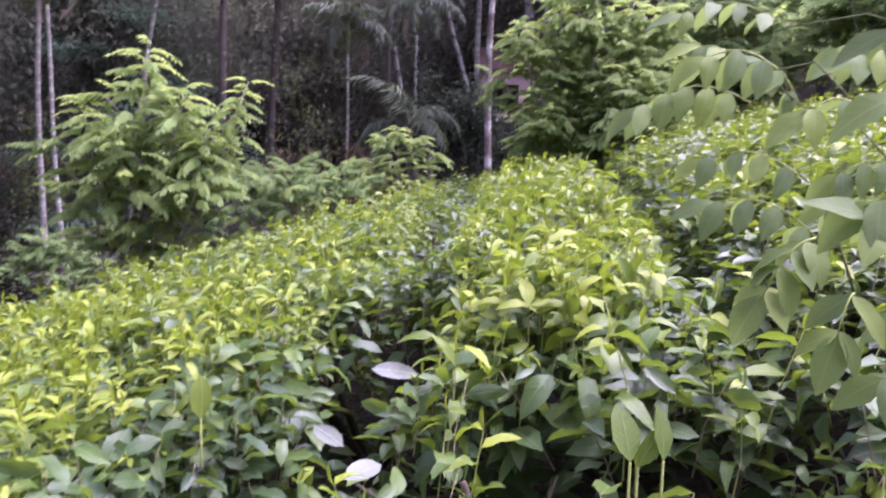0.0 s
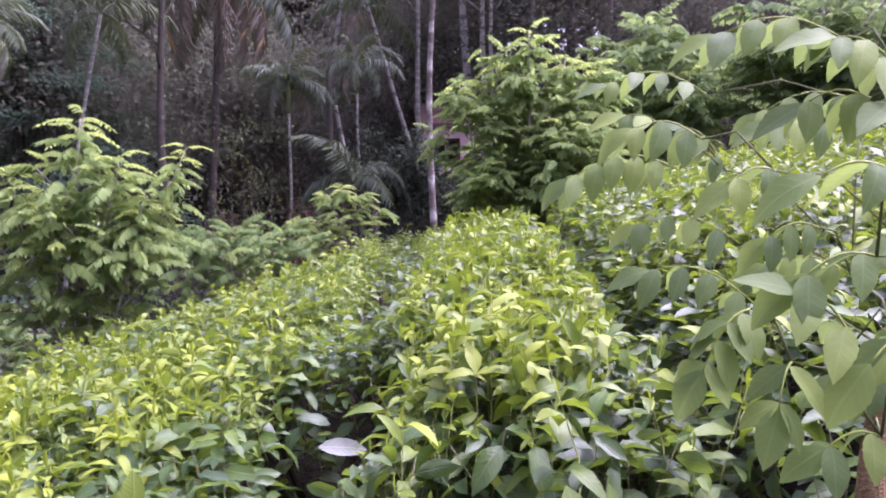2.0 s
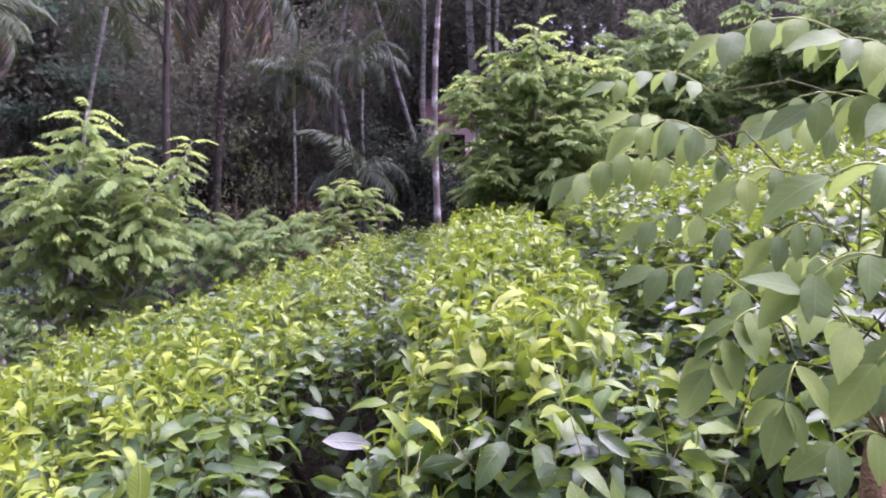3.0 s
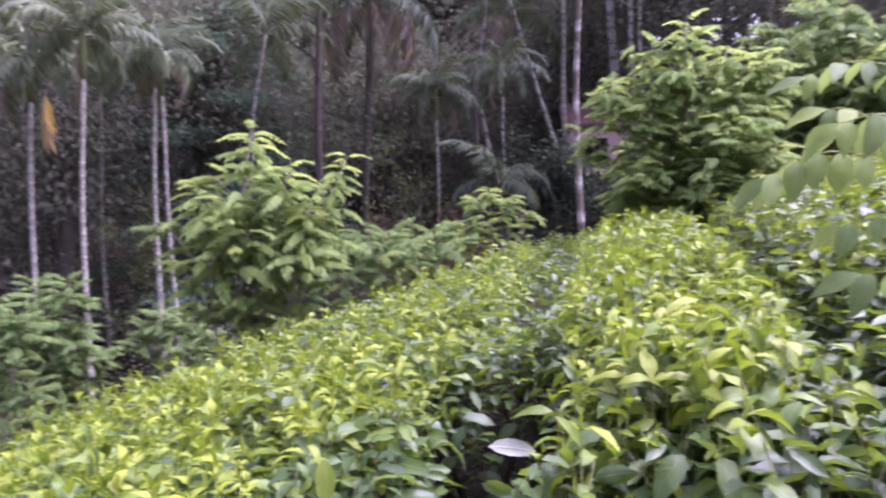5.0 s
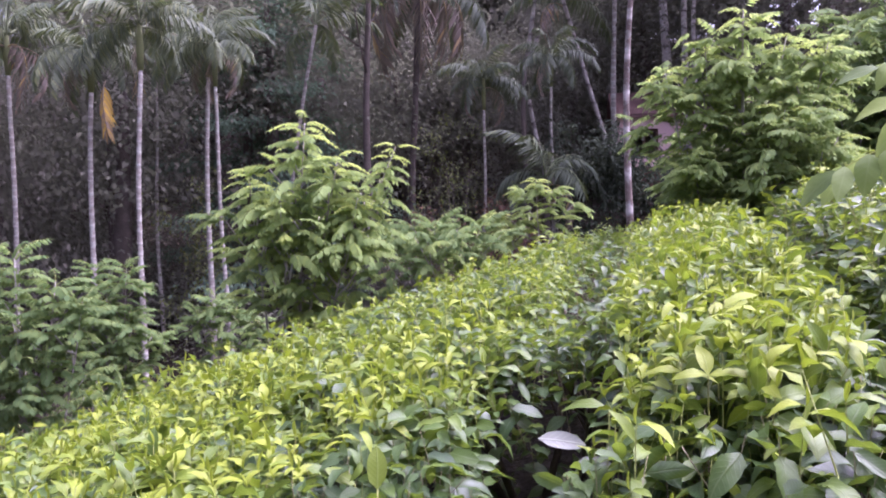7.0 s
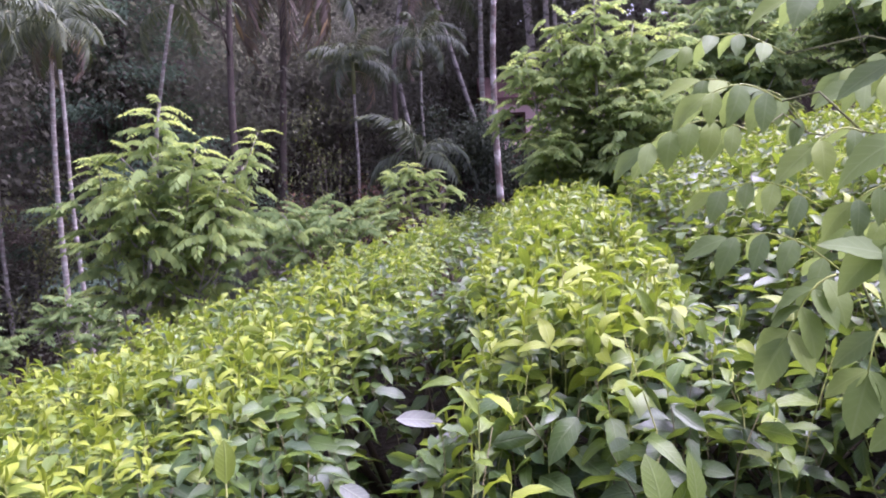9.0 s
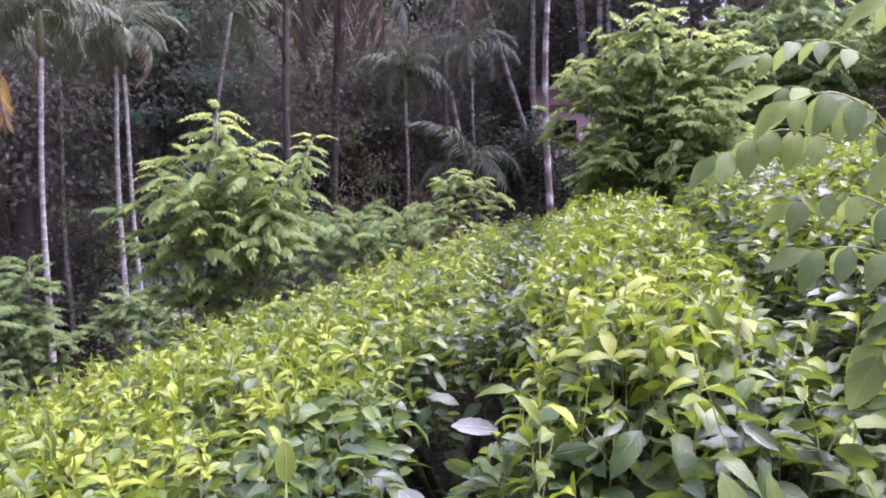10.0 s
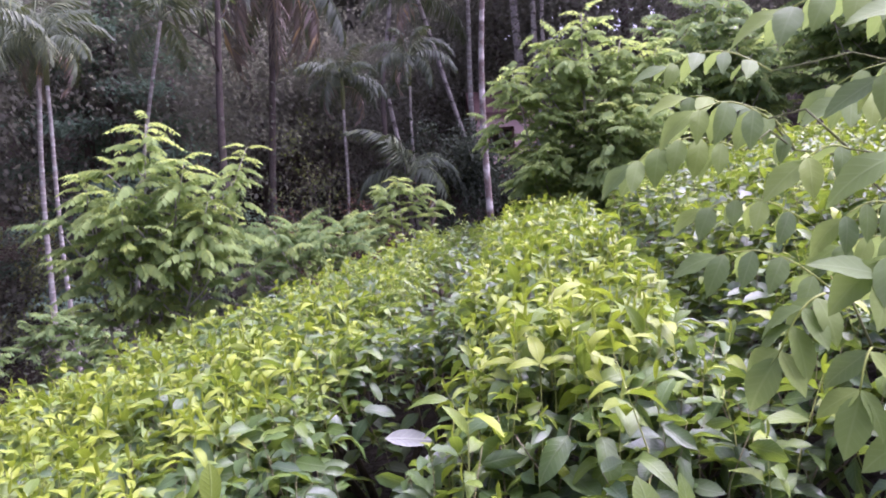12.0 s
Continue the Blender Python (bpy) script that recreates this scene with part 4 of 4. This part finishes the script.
def palm(name, place, top, radius, fronds, size, label, group, brown=0, gold=False, bark=BARK_GREY, shaft=True):
    base = Vector((place[0], place[1], float(ground_z(place[0], place[1]))))
    thing = empty(name, base, label, "palm tree", group)
    rel = np.array(top) - np.array(base)
    t = np.linspace(0, 1, 14)
    line = np.stack([rel[0] * t ** 1.3, rel[1] * t ** 1.3, rel[2] * t], -1) + np.stack([0.03 * np.sin(6 * t + place[0]), 0 * t, 0 * t], -1)
    line[0, 2] -= 0.1
    bag = Bag()
    bag.tube(line, 0.56 * radius * (1.25 - 0.45 * t) * (1 + 0.04 * np.sin(t * 90)), 10)
    part("trunk", bag.mesh("trunk", bark), thing, None, "pale ringed trunk")
    head = Vector(line[-1])
    if shaft:
        sh = Bag()
        sh.tube([head, head + Vector((0, 0, 0.3)), head + Vector((0, 0, 0.62))], [radius * 0.62, radius * 0.8, radius * 0.4], 10)
        part("crownshaft", sh.mesh("crownshaft", PALM), thing, None, "smooth green crownshaft")
        head = head + Vector((0, 0, 0.55))
    a = rng.uniform(0, 6.28)
    for i in range(fronds):
        a += 2.4
        tilt = rng.uniform(-0.75, 0.45) if i > 3 else rng.uniform(0.3, 0.9)
        way = (math.cos(a) * math.cos(tilt), math.sin(a) * math.cos(tilt), math.sin(tilt))
        # low palms and those deep in the forest get the shade-coloured fronds
        part("frond", SHADED_FRONDS[i % 4] if name == "low_palm" or place[1] > 12.8 else GREEN_FRONDS[rng.integers(0, 5)], thing, frame_of(head, way, s=size * rng.uniform(0.85, 1.15)))
    for i in range(brown):
        a += 2.4
        way = (math.cos(a) * 0.8, math.sin(a) * 0.8, -0.55)
        part("frond", BROWN_FRONDS[rng.integers(0, 3)], thing, frame_of(head - Vector((0, 0, 0.15)), way, s=size * rng.uniform(0.8, 1.1)), "hanging brown dead frond")
    if gold:
        part("frond", GOLD_FROND, thing, frame_of(head + Vector((0.36, -0.2, -0.45)), (0.18, -0.12, -1.0), up=(0.3, -1, 0.2), s=0.72), "drooping golden-yellow dying frond")
    return thing


ARECA = "areca palms at the forest edge"
palm("areca_palm", (-6.40, 8.4), (-6.26, 8.4, 3.25), 0.062, 15, 0.62, "areca palm with a pale ringed trunk and a golden dying frond", ARECA, 1, True)
palm("areca_palm", (-5.5, 8.15), (-5.42, 8.2, 3.45), 0.058, 15, 0.60, "slim areca palm with a pale ringed trunk", ARECA, 1)
palm("areca_palm", (-5.6, 10.1), (-5.45, 9.95, 3.70), 0.066, 15, 0.66, "areca palm with a pale trunk and drooping crown", ARECA, 2)
palm("areca_palm", (-4.85, 9.3), (-4.95, 9.2, 3.4), 0.05, 15, 0.56, "slim leaning areca palm at the forest edge", ARECA, 1)
palm("areca_palm", (-8.1, 9.0), (-7.9, 8.85, 3.65), 0.062, 15, 0.8, "areca palm with a pale ringed trunk", ARECA, 4)
palm("areca_palm", (-10.2, 9.3), (-10.2, 9.3, 3.9), 0.07, 15, 1.0, "areca palm with a pale ringed trunk", ARECA, 4)
palm("areca_palm", (-1.70, 13.0), (-1.57, 12.8, 3.45), 0.05, 22, 0.55, "small areca palm with a thin brown trunk in the forest", ARECA, 2)
palm("areca_palm", (-0.42, 13.6), (-0.38, 13.3, 3.9), 0.05, 13, 0.6, "small areca palm with a thin pale trunk in the forest", ARECA, 1)
palm("coconut_palm", (-5.5, 12.4), (-4.40, 11.8, 4.9), 0.06, 9, 0.9, "leaning coconut palm with a pale grey trunk", "leaning palms", 0, shaft=False)
palm("coconut_palm", (-3.4, 14.5), (-3.1, 14.2, 6.2), 0.12, 12, 1.4, "coconut palm hung with brown dead fronds", "leaning palms", 9, bark=BARK_DARK, shaft=False)
palm("coconut_palm", (0.95, 15.6), (-0.22, 15.0, 6.0), 0.085, 10, 1.0, "leaning coconut palm with pale bark", "leaning palms", 1, bark=BARK_PALE, shaft=False)
palm("coconut_palm", (-0.34, 13.9), (-0.80, 13.4, 3.7), 0.08, 4, 0.45, "leaning palm with a pale trunk", "leaning palms", 0, bark=BARK_PALE, shaft=False)
palm("low_palm", (-0.5, 12.9), (-0.5, 12.9, 2.2), 0.10, 14, 0.85, "stemless palm with arching grey-green fronds", "understorey palms", 2, bark=BARK_DARK, shaft=False)
palm("low_palm", (-9.8, 7.0), (-9.8, 7.0, 0.6), 0.10, 11, 0.9, "stemless palm with arching dark fronds", "understorey palms", 1, bark=BARK_DARK, shaft=False)
palm("low_palm", (-3.2, 13.0), (-3.2, 13.0, 0.9), 0.10, 10, 0.9, "stemless palm with rust-brown dead fronds", "understorey palms", 8, bark=BARK_DARK, shaft=False)


def bare_trunk(place, top, radius, label, bark=BARK_PALE, twigs=5):
    """A tall trunk whose crown is above the view: trunk, stubs and a few limbs."""
    base = Vector((place[0], place[1], float(ground_z(place[0], place[1]))))
    thing = empty("forest_tree", base, label, "tree", "tall trunks of the forest")
    rel = np.array(top) - np.array(base)
    t = np.linspace(0, 1, 18)
    line = np.stack([rel[0] * t, rel[1] * t, rel[2] * t], -1) + np.stack([0.06 * np.sin(7 * t + place[0] * 3), 0.05 * np.sin(5 * t), 0 * t], -1)
    line[0, 2] -= 0.1
    bag = Bag()
    bag.tube(line, radius * (1.2 - 0.75 * t), 10)
    part("trunk", bag.mesh("trunk", bark), thing)
    for i in range(twigs):
        f = rng.uniform(0.55, 1.0)
        root = np.array([np.interp(f, t, line[:, c]) for c in range(3)])
        a = rng.uniform(0, 6.28)
        end = root + np.array([math.cos(a), math.sin(a), 1.0]) * rng.uniform(0.5, 1.2)
        limb = Bag()
        limb.tube([root, (root + end) / 2 - [0, 0, 0.1], end], [radius * 0.3, radius * 0.2, 0.01], 6)
        part("limb", limb.mesh("limb", bark), thing)
    crown = Bag()
    n = 1400
    p = line[-1] + rng.normal(0, 1, (n, 3)) * [1.1, 1.1, 0.7] + [0, 0, 0.6]
    crown.leaves(FLAKE, p, rng.normal(0, 1, (n, 3)) + [0, 0, -0.4], rng.normal(0, 0.5, (n, 3)) + [0, 0, 1], rng.uniform(0.10, 0.18, n), 0.07, 0.4, 0.2, rng.uniform(0, 0.8, n))
    tagged(part("crown", crown.mesh("crown", WOODS), thing), kind="stuff")


bare_trunk((0.82, 11.4), (0.95, 10.9, 8.5), 0.048, "tall straight brown trunk with pale lichen-marked bark", BARK_LICHEN)
bare_trunk((2.5, 15.6), (2.55, 15.4, 9.0), 0.05, "thin pale pole-like trunk in the forest")
bare_trunk((2.3, 15.8), (2.4, 15.5, 9.0), 0.07, "thin pale trunk in the forest")
bare_trunk((2.05, 16.6), (2.0, 16.4, 9.0), 0.11, "pale trunk with blotched bark in the forest")
bare_trunk((0.98, 16.0), (0.75, 15.5, 9.0), 0.06, "grey trunk with blotched bark in the forest", BARK_GREY)
bare_trunk((3.6, 17.0), (3.7, 16.7, 9.5), 0.08, "pale grey trunk in the forest")
bare_trunk((4.6, 16.5), (4.5, 16.2, 9.5), 0.10, "grey-brown trunk in the forest", BARK_DARK)
bare_trunk((5.6, 17.5), (5.8, 17.2, 9.5), 0.10, "grey-brown trunk in the forest", BARK_GREY)
bare_trunk((-3.7, 12.5), (-3.6, 12.3, 7.0), 0.075, "dark slender trunk in the forest", BARK_DARK)
bare_trunk((-7.68, 12.0), (-7.5, 11.8, 5.0), 0.036, "thin grey trunk in the forest", BARK_GREY)
bare_trunk((-9.3, 13.0), (-9.4, 12.8, 7.0), 0.05, "thin grey trunk in the forest", BARK_DARK)


def forked_tree(place, fork, tips, radius, label):
    """A pale bole that parts into two leaning limbs."""
    base = Vector((place[0], place[1], float(ground_z(place[0], place[1]))))
    thing = empty("forest_tree", base, label, "tree", "tall trunks of the forest")
    o, top = np.array(base), np.array(fork) - np.array(base)
    t = np.linspace(0, 1, 10)
    bag = Bag()
    bag.tube(top * t[:, None] + np.stack([0.05 * np.sin(6 * t), 0 * t, -0.1 * (t == 0)], -1), radius * (1.25 - 0.3 * t), 10)
    part("trunk", bag.mesh("trunk", BARK_DARK), thing)
    for tip in tips:
        end = np.array(tip) - o
        limb = Bag()
        limb.tube(top + (end - top) * t[:, None] + np.stack([0.04 * np.sin(5 * t), 0 * t, 0.12 * np.sin(3.14 * t)], -1), radius * (0.95 - 0.5 * t), 9)
        part("limb", limb.mesh("limb", BARK_PALE), thing)


forked_tree((-1.05, 15.1), (-0.98, 15.0, 4.7), [(-0.62, 15.0, 7.2), (0.2, 15.0, 7.0)], 0.055, "pale bole parting into two leaning limbs")


# ---- forest behind ----
def forest_crown(n, rx, rz, leaf, droop, tilt=0.2):
    """Leaves gathered in clumps inside a crown, with gaps."""
    bag = Bag()
    clumps = rng.normal(0, 1, (60, 3))
    clumps = unit(clumps) * rng.uniform(0.35, 1.0, (60, 1)) * [rx, rx, rz]
    pick = rng.integers(0, 60, n)
    p = clumps[pick] + rng.normal(0, 1, (n, 3)) * [0.32 * rx, 0.32 * rx, 0.07 * rz]
    d = unit(p * [1, 1, 0.2]) + rng.normal(0, 0.7, (n, 3)) + [0, 0, -droop]
    bag.leaves(FLAKE, p, d, rng.normal(0, tilt, (n, 3)) + unit(p / [rx, rx, rz]) * 0.9 + [0, 0, 0.5], rng.uniform(0.7, 1.3, n) * leaf, leaf * 0.55, 0.5, 0.2, np.clip(rng.normal(0.55, 0.12, n), 0, 1))
    return bag.mesh("crown", WOODS)


CROWNS = [forest_crown(8200, 2.1, 2.6, 0.102, q, 0.12) for q in (0.3, 0.6, 0.9, 0.4)]
FAR_CROWNS = [forest_crown(2700, 2.1, 2.6, 0.31, q, 0.3) for q in (0.3, 0.6)]
SHRUB_CROWNS = [forest_crown(1500, 2.1, 2.6, 0.19, q, 0.2) for q in (0.3, 0.6)]


def forest_tree(place, high, size, k, label):
    base = Vector((place[0], place[1], float(ground_z(place[0], place[1]))))
    thing = empty("forest_tree", base, label, "tree", "trees of the dark forest")
    t = np.linspace(0, 1, 8)
    bag = Bag()
    bag.tube(np.stack([0.15 * np.sin(3 * t + place[0]), 0.1 * np.sin(4 * t), high * t - 0.1 * (t == 0)], -1), 0.16 * size * (1.2 - 0.8 * t), 8)
    part("trunk", bag.mesh("trunk", BARK_DARK), thing)
    m = Matrix.Translation((0, 0, high * 0.98)) @ Matrix.Rotation(rng.uniform(0, 6.28), 4, "Z") @ Matrix.Diagonal((size, size, size * rng.uniform(0.8, 1.3), 1))
    tagged(part("crown", k, thing, m), kind="stuff")


def forest():
    dice = np.random.default_rng(5)
    spots = []
    for row, (r, count) in enumerate(((15.5, 12), (19.5, 14), (24.5, 17), (32.0, 21), (38.0, 14), (44.0, 18))):
        for i in range(count):
            az = -36 + 94 * (i + 0.5 * (row % 2) + dice.uniform(-0.15, 0.15)) / count
            spots.append((r + dice.uniform(-1.2, 1.2), az, row))
    for n, (r, az, row) in enumerate(spots):
        if row < 1 and -14 < az < 13:
            r += 3.0
        x, y = -r * math.sin(radians(az)), r * math.cos(radians(az))
        high = dice.uniform(3.0, 6.5) + (1.5 if row > 1 else 0)
        if az < -22:
            high = dice.uniform(2.0, 3.2)
        if row == 4 and az < 0:
            high = dice.uniform(6.5, 8.0)
        if row == 5:
            high = 8.5 if az < 40 else 4.0
        if az > 40:
            high = dice.uniform(2.6, 3.6) - (0.5 if row > 2 else 0) + (1.0 if row == 2 else 0)
        forest_tree((x, y), high, dice.uniform(0.8, 1.25) * (1.0 + 0.12 * row), CROWNS[n % 4] if row < 2 else FAR_CROWNS[n % 2], "dark forest tree with dense green crown")


forest()


def undergrowth():
    """Dim shrubs on the forest floor."""
    dice = np.random.default_rng(6)
    for i in range(64):
        az = -24 + 86 * ((i * 0.618) % 1.0)
        r = dice.uniform(12.0, 19.0)
        if -9 < az < 12:
            r = dice.uniform(18.0, 20.0)
        x, y = -r * math.sin(radians(az)), r * math.cos(radians(az))
        thing = empty("forest_shrub", (x, y, float(ground_z(x, y))), "dim green shrub on the forest floor", "shrub", "forest undergrowth")
        s = dice.uniform(0.3, 0.62) * (0.8 + 0.03 * (r - 12))
        for k in range(3):
            w = Bag()
            w.tube([(0, 0, -0.05), (0.3 * s * math.cos(2.1 * k), 0.3 * s * math.sin(2.1 * k), 0.8 * s), (0.9 * s * math.cos(2.1 * k), 0.9 * s * math.sin(2.1 * k), 1.9 * s)], [0.02, 0.014, 0.005], 5)
            part("stem", w.mesh("stem", BARK_DARK), thing)
        tagged(part("foliage", SHRUB_CROWNS[i % 2], thing, Matrix.Translation((0, 0, 1.6 * s)) @ Matrix.Rotation(i * 1.3, 4, "Z") @ Matrix.Diagonal((s, s, s * 0.75, 1))), kind="stuff")


undergrowth()


def toned_shrub(place, size, tall, mat, label, n=900, leaf=0.08):
    """A forest shrub: rusty, or with sun or shade put into its leaf colour."""
    x, y = place
    thing = empty("forest_shrub", (x, y, float(ground_z(x, y))), label, "shrub", "forest undergrowth")
    clumps = rng.normal(0, 1, (14, 3)) * [0.5 * size, 0.4 * size, 0.3 * tall] + [0, 0, 0.55 * tall]
    p = clumps[rng.integers(0, 14, n)] + rng.normal(0, 0.16, (n, 3))
    p[:, 2] = np.maximum(p[:, 2], 0.05)
    bag = Bag()
    bag.leaves(OVAL_FAR, p, rng.normal(0, 1, (n, 3)) + [0, -0.3, -0.5], rng.normal(0, 0.4, (n, 3)) + [0, -0.3, 1], rng.uniform(0.6, 1.35, n) * leaf, 0.52 * leaf, 0.5, 0.2, rng.uniform(0.1, 0.9, n))
    tagged(part("foliage", bag.mesh("foliage", mat), thing), kind="stuff")
    for k in range(3):
        w = Bag()
        w.tube([(0, 0, -0.05), (0.12 * math.cos(2 * k), 0.1 * math.sin(2 * k), 0.3 * tall), (0.45 * size * math.cos(2 * k), 0.3 * size * math.sin(2 * k), 0.6 * tall)], [0.014, 0.009, 0.003], 5)
        part("stem", w.mesh("stem", BARK_DARK), thing)


toned_shrub((-2.35, 11.9), 0.7, 3.4, SUNLIT, "yellow-green forest shrub with sunlight in its leaf colour", 900, 0.05)
toned_shrub((-2.05, 12.3), 0.5, 4.2, SUNLIT, "yellow-green creeper-hung forest shrub with sunlight in its leaf colour", 700, 0.05)
toned_shrub((-1.75, 11.8), 0.9, 1.6, RUST, "rust-brown withered shrub in the forest", 1500, 0.055)
toned_shrub((-1.3, 12.2), 0.6, 1.5, RUST, "rust-brown withered shrub in the forest", 1500, 0.055)
toned_shrub((-6.6, 11.4), 0.5, 2.4, SUNLIT, "pale green shrub at the forest edge")
# these three carry their shade in the leaf colour
toned_shrub((0.2, 13.2), 0.9, 1.8, SHADY, "dark leafy shrub behind the crest", 2200)
toned_shrub((0.65, 13.1), 0.8, 1.6, SHADY, "dark green dense shrub behind the crest", 3000)
toned_shrub((1.45, 13.6), 0.9, 1.2, SHADY, "dark green dense shrub below the house", 2600)


def tiered_tree(place, high, label):
    """A dense dark tree whose boughs lie in level tiers."""
    base = Vector((place[0], place[1], float(ground_z(place[0], place[1]))))
    thing = empty("tiered_tree", base, label, "tree")
    bag = Bag()
    bag.tube([(0, 0, -0.1), (0.05, 0, high * 0.5), (0, 0, high)], [0.2, 0.14, 0.03], 8)
    part("trunk", bag.mesh("trunk", BARK_DARK), thing)
    for i in range(30):
        f = 0.12 + 0.86 * i / 29
        a = i * 2.4
        reach = 2.5 * (1.1 - 0.7 * f) * rng.uniform(0.8, 1.15)
        n = 620
        g = rng.uniform(0.1, 1, n) ** 0.7
        p = np.stack([np.cos(a) * reach * g, np.sin(a) * reach * g, high * f + 0.25 * g - 0.5 * g ** 2], -1) + rng.normal(0, 1, (n, 3)) * [0.3, 0.3, 0.09]
        bough = Bag()
        d = np.array([math.cos(a), math.sin(a), -0.35]) + rng.normal(0, 0.5, (n, 3))
        bough.leaves(FLAKE, p, d, rng.normal(0, 0.14, (n, 3)) + [0, -0.25, 1], rng.uniform(0.07, 0.13, n), 0.05, 0.5, 0.2, rng.uniform(0.3, 0.8, n))
        bough.stems([[0, 0, high * f]], [[math.cos(a) * reach * 0.8, math.sin(a) * reach * 0.8, high * f]], 0.03, 0.008, 5, 1)
        tagged(part("bough", bough.mesh("bough", TIERED, BARK_DARK), thing), kind="stuff")


tiered_tree((-6.1, 13.6), 7.4, "dense dark green tree with level tiers of foliage")


# ---- house among the trees ----
def box(bag, lo, hi, slot=0):
    x0, y0, z0 = lo
    x1, y1, z1 = hi
    v = np.array([[x0, y0, z0], [x1, y0, z0], [x1, y1, z0], [x0, y1, z0], [x0, y0, z1], [x1, y0, z1], [x1, y1, z1], [x0, y1, z1]], float)
    f = [(0, 3, 2, 1), (4, 5, 6, 7), (0, 1, 5, 4), (1, 2, 6, 5), (2, 3, 7, 6), (3, 0, 4, 7)]
    bag.raw(v[None], f, np.zeros((1, 8, 3)), slot)


def solid(name, parent, mat, *boxes, label=""):
    bag = Bag()
    for lo, hi in boxes:
        box(bag, lo, hi)
    me = bag.mesh(name, mat)
    me.polygons.foreach_set("use_smooth", np.zeros(len(me.polygons), bool))
    return part(name, me, parent, None, label)


def house():
    x, y = 0.98, 16.2
    g = float(ground_z(x + 1.5, y))
    thing = empty("house", (x, y, g), "small pink plastered house among the trees", "house")
    z = 3.75 - g
    solid("plinth", thing, TIMBER, ((0, 0, -0.6), (4.0, 3.0, 0.25)))
    solid("wall", thing, WALL, ((0.0, 0.0, 0.25), (0.25, 0.2, z)), ((0.85, 0.0, 0.25), (4.0, 0.2, z)), ((0.25, 0.0, z - 0.35), (0.85, 0.2, z)), ((0.25, 0.0, 0.25), (0.85, 0.2, z - 1.0)))
    solid("wall", thing, WALL, ((0.0, 0.2, 0.25), (0.2, 3.0, z)), ((3.8, 0.2, 0.25), (4.0, 3.0, z)), ((0.2, 2.8, 0.25), (3.8, 3.0, z)))
    win = solid("window", thing, TIMBER, ((0.25, 0.06, z - 1.0), (0.30, 0.14, z - 0.35)), ((0.80, 0.06, z - 1.0), (0.85, 0.14, z - 0.35)), ((0.30, 0.06, z - 0.40), (0.80, 0.14, z - 0.35)), ((0.52, 0.07, z - 1.0), (0.57, 0.13, z - 0.40)), label="dark timber window frame")
    roof = Bag()
    e, ridge = 0.15, 0.62
    v = np.array([[-e, -e, z - 0.12], [4 + e, -e, z - 0.12], [4 + e, 1.5, z + ridge], [-e, 1.5, z + ridge], [4 + e, 3 + e, z - 0.12], [-e, 3 + e, z - 0.12]])
    v = np.concatenate([v, v + [0, 0, 0.09]])
    f = [(0, 3, 2, 1), (3, 5, 4, 2), (6, 7, 8, 9), (9, 8, 10, 11), (0, 1, 7, 6), (5, 11, 10, 4), (0, 6, 9, 3), (3, 9, 11, 5), (1, 2, 8, 7), (2, 4, 10, 8)]
    roof.raw(v[None], f, np.zeros((1, 12, 3)))
    me = roof.mesh("roof", TILE)
    me.polygons.foreach_set("use_smooth", np.zeros(len(me.polygons), bool))
    part("roof", me, thing, None, "brown tiled roof")


house()
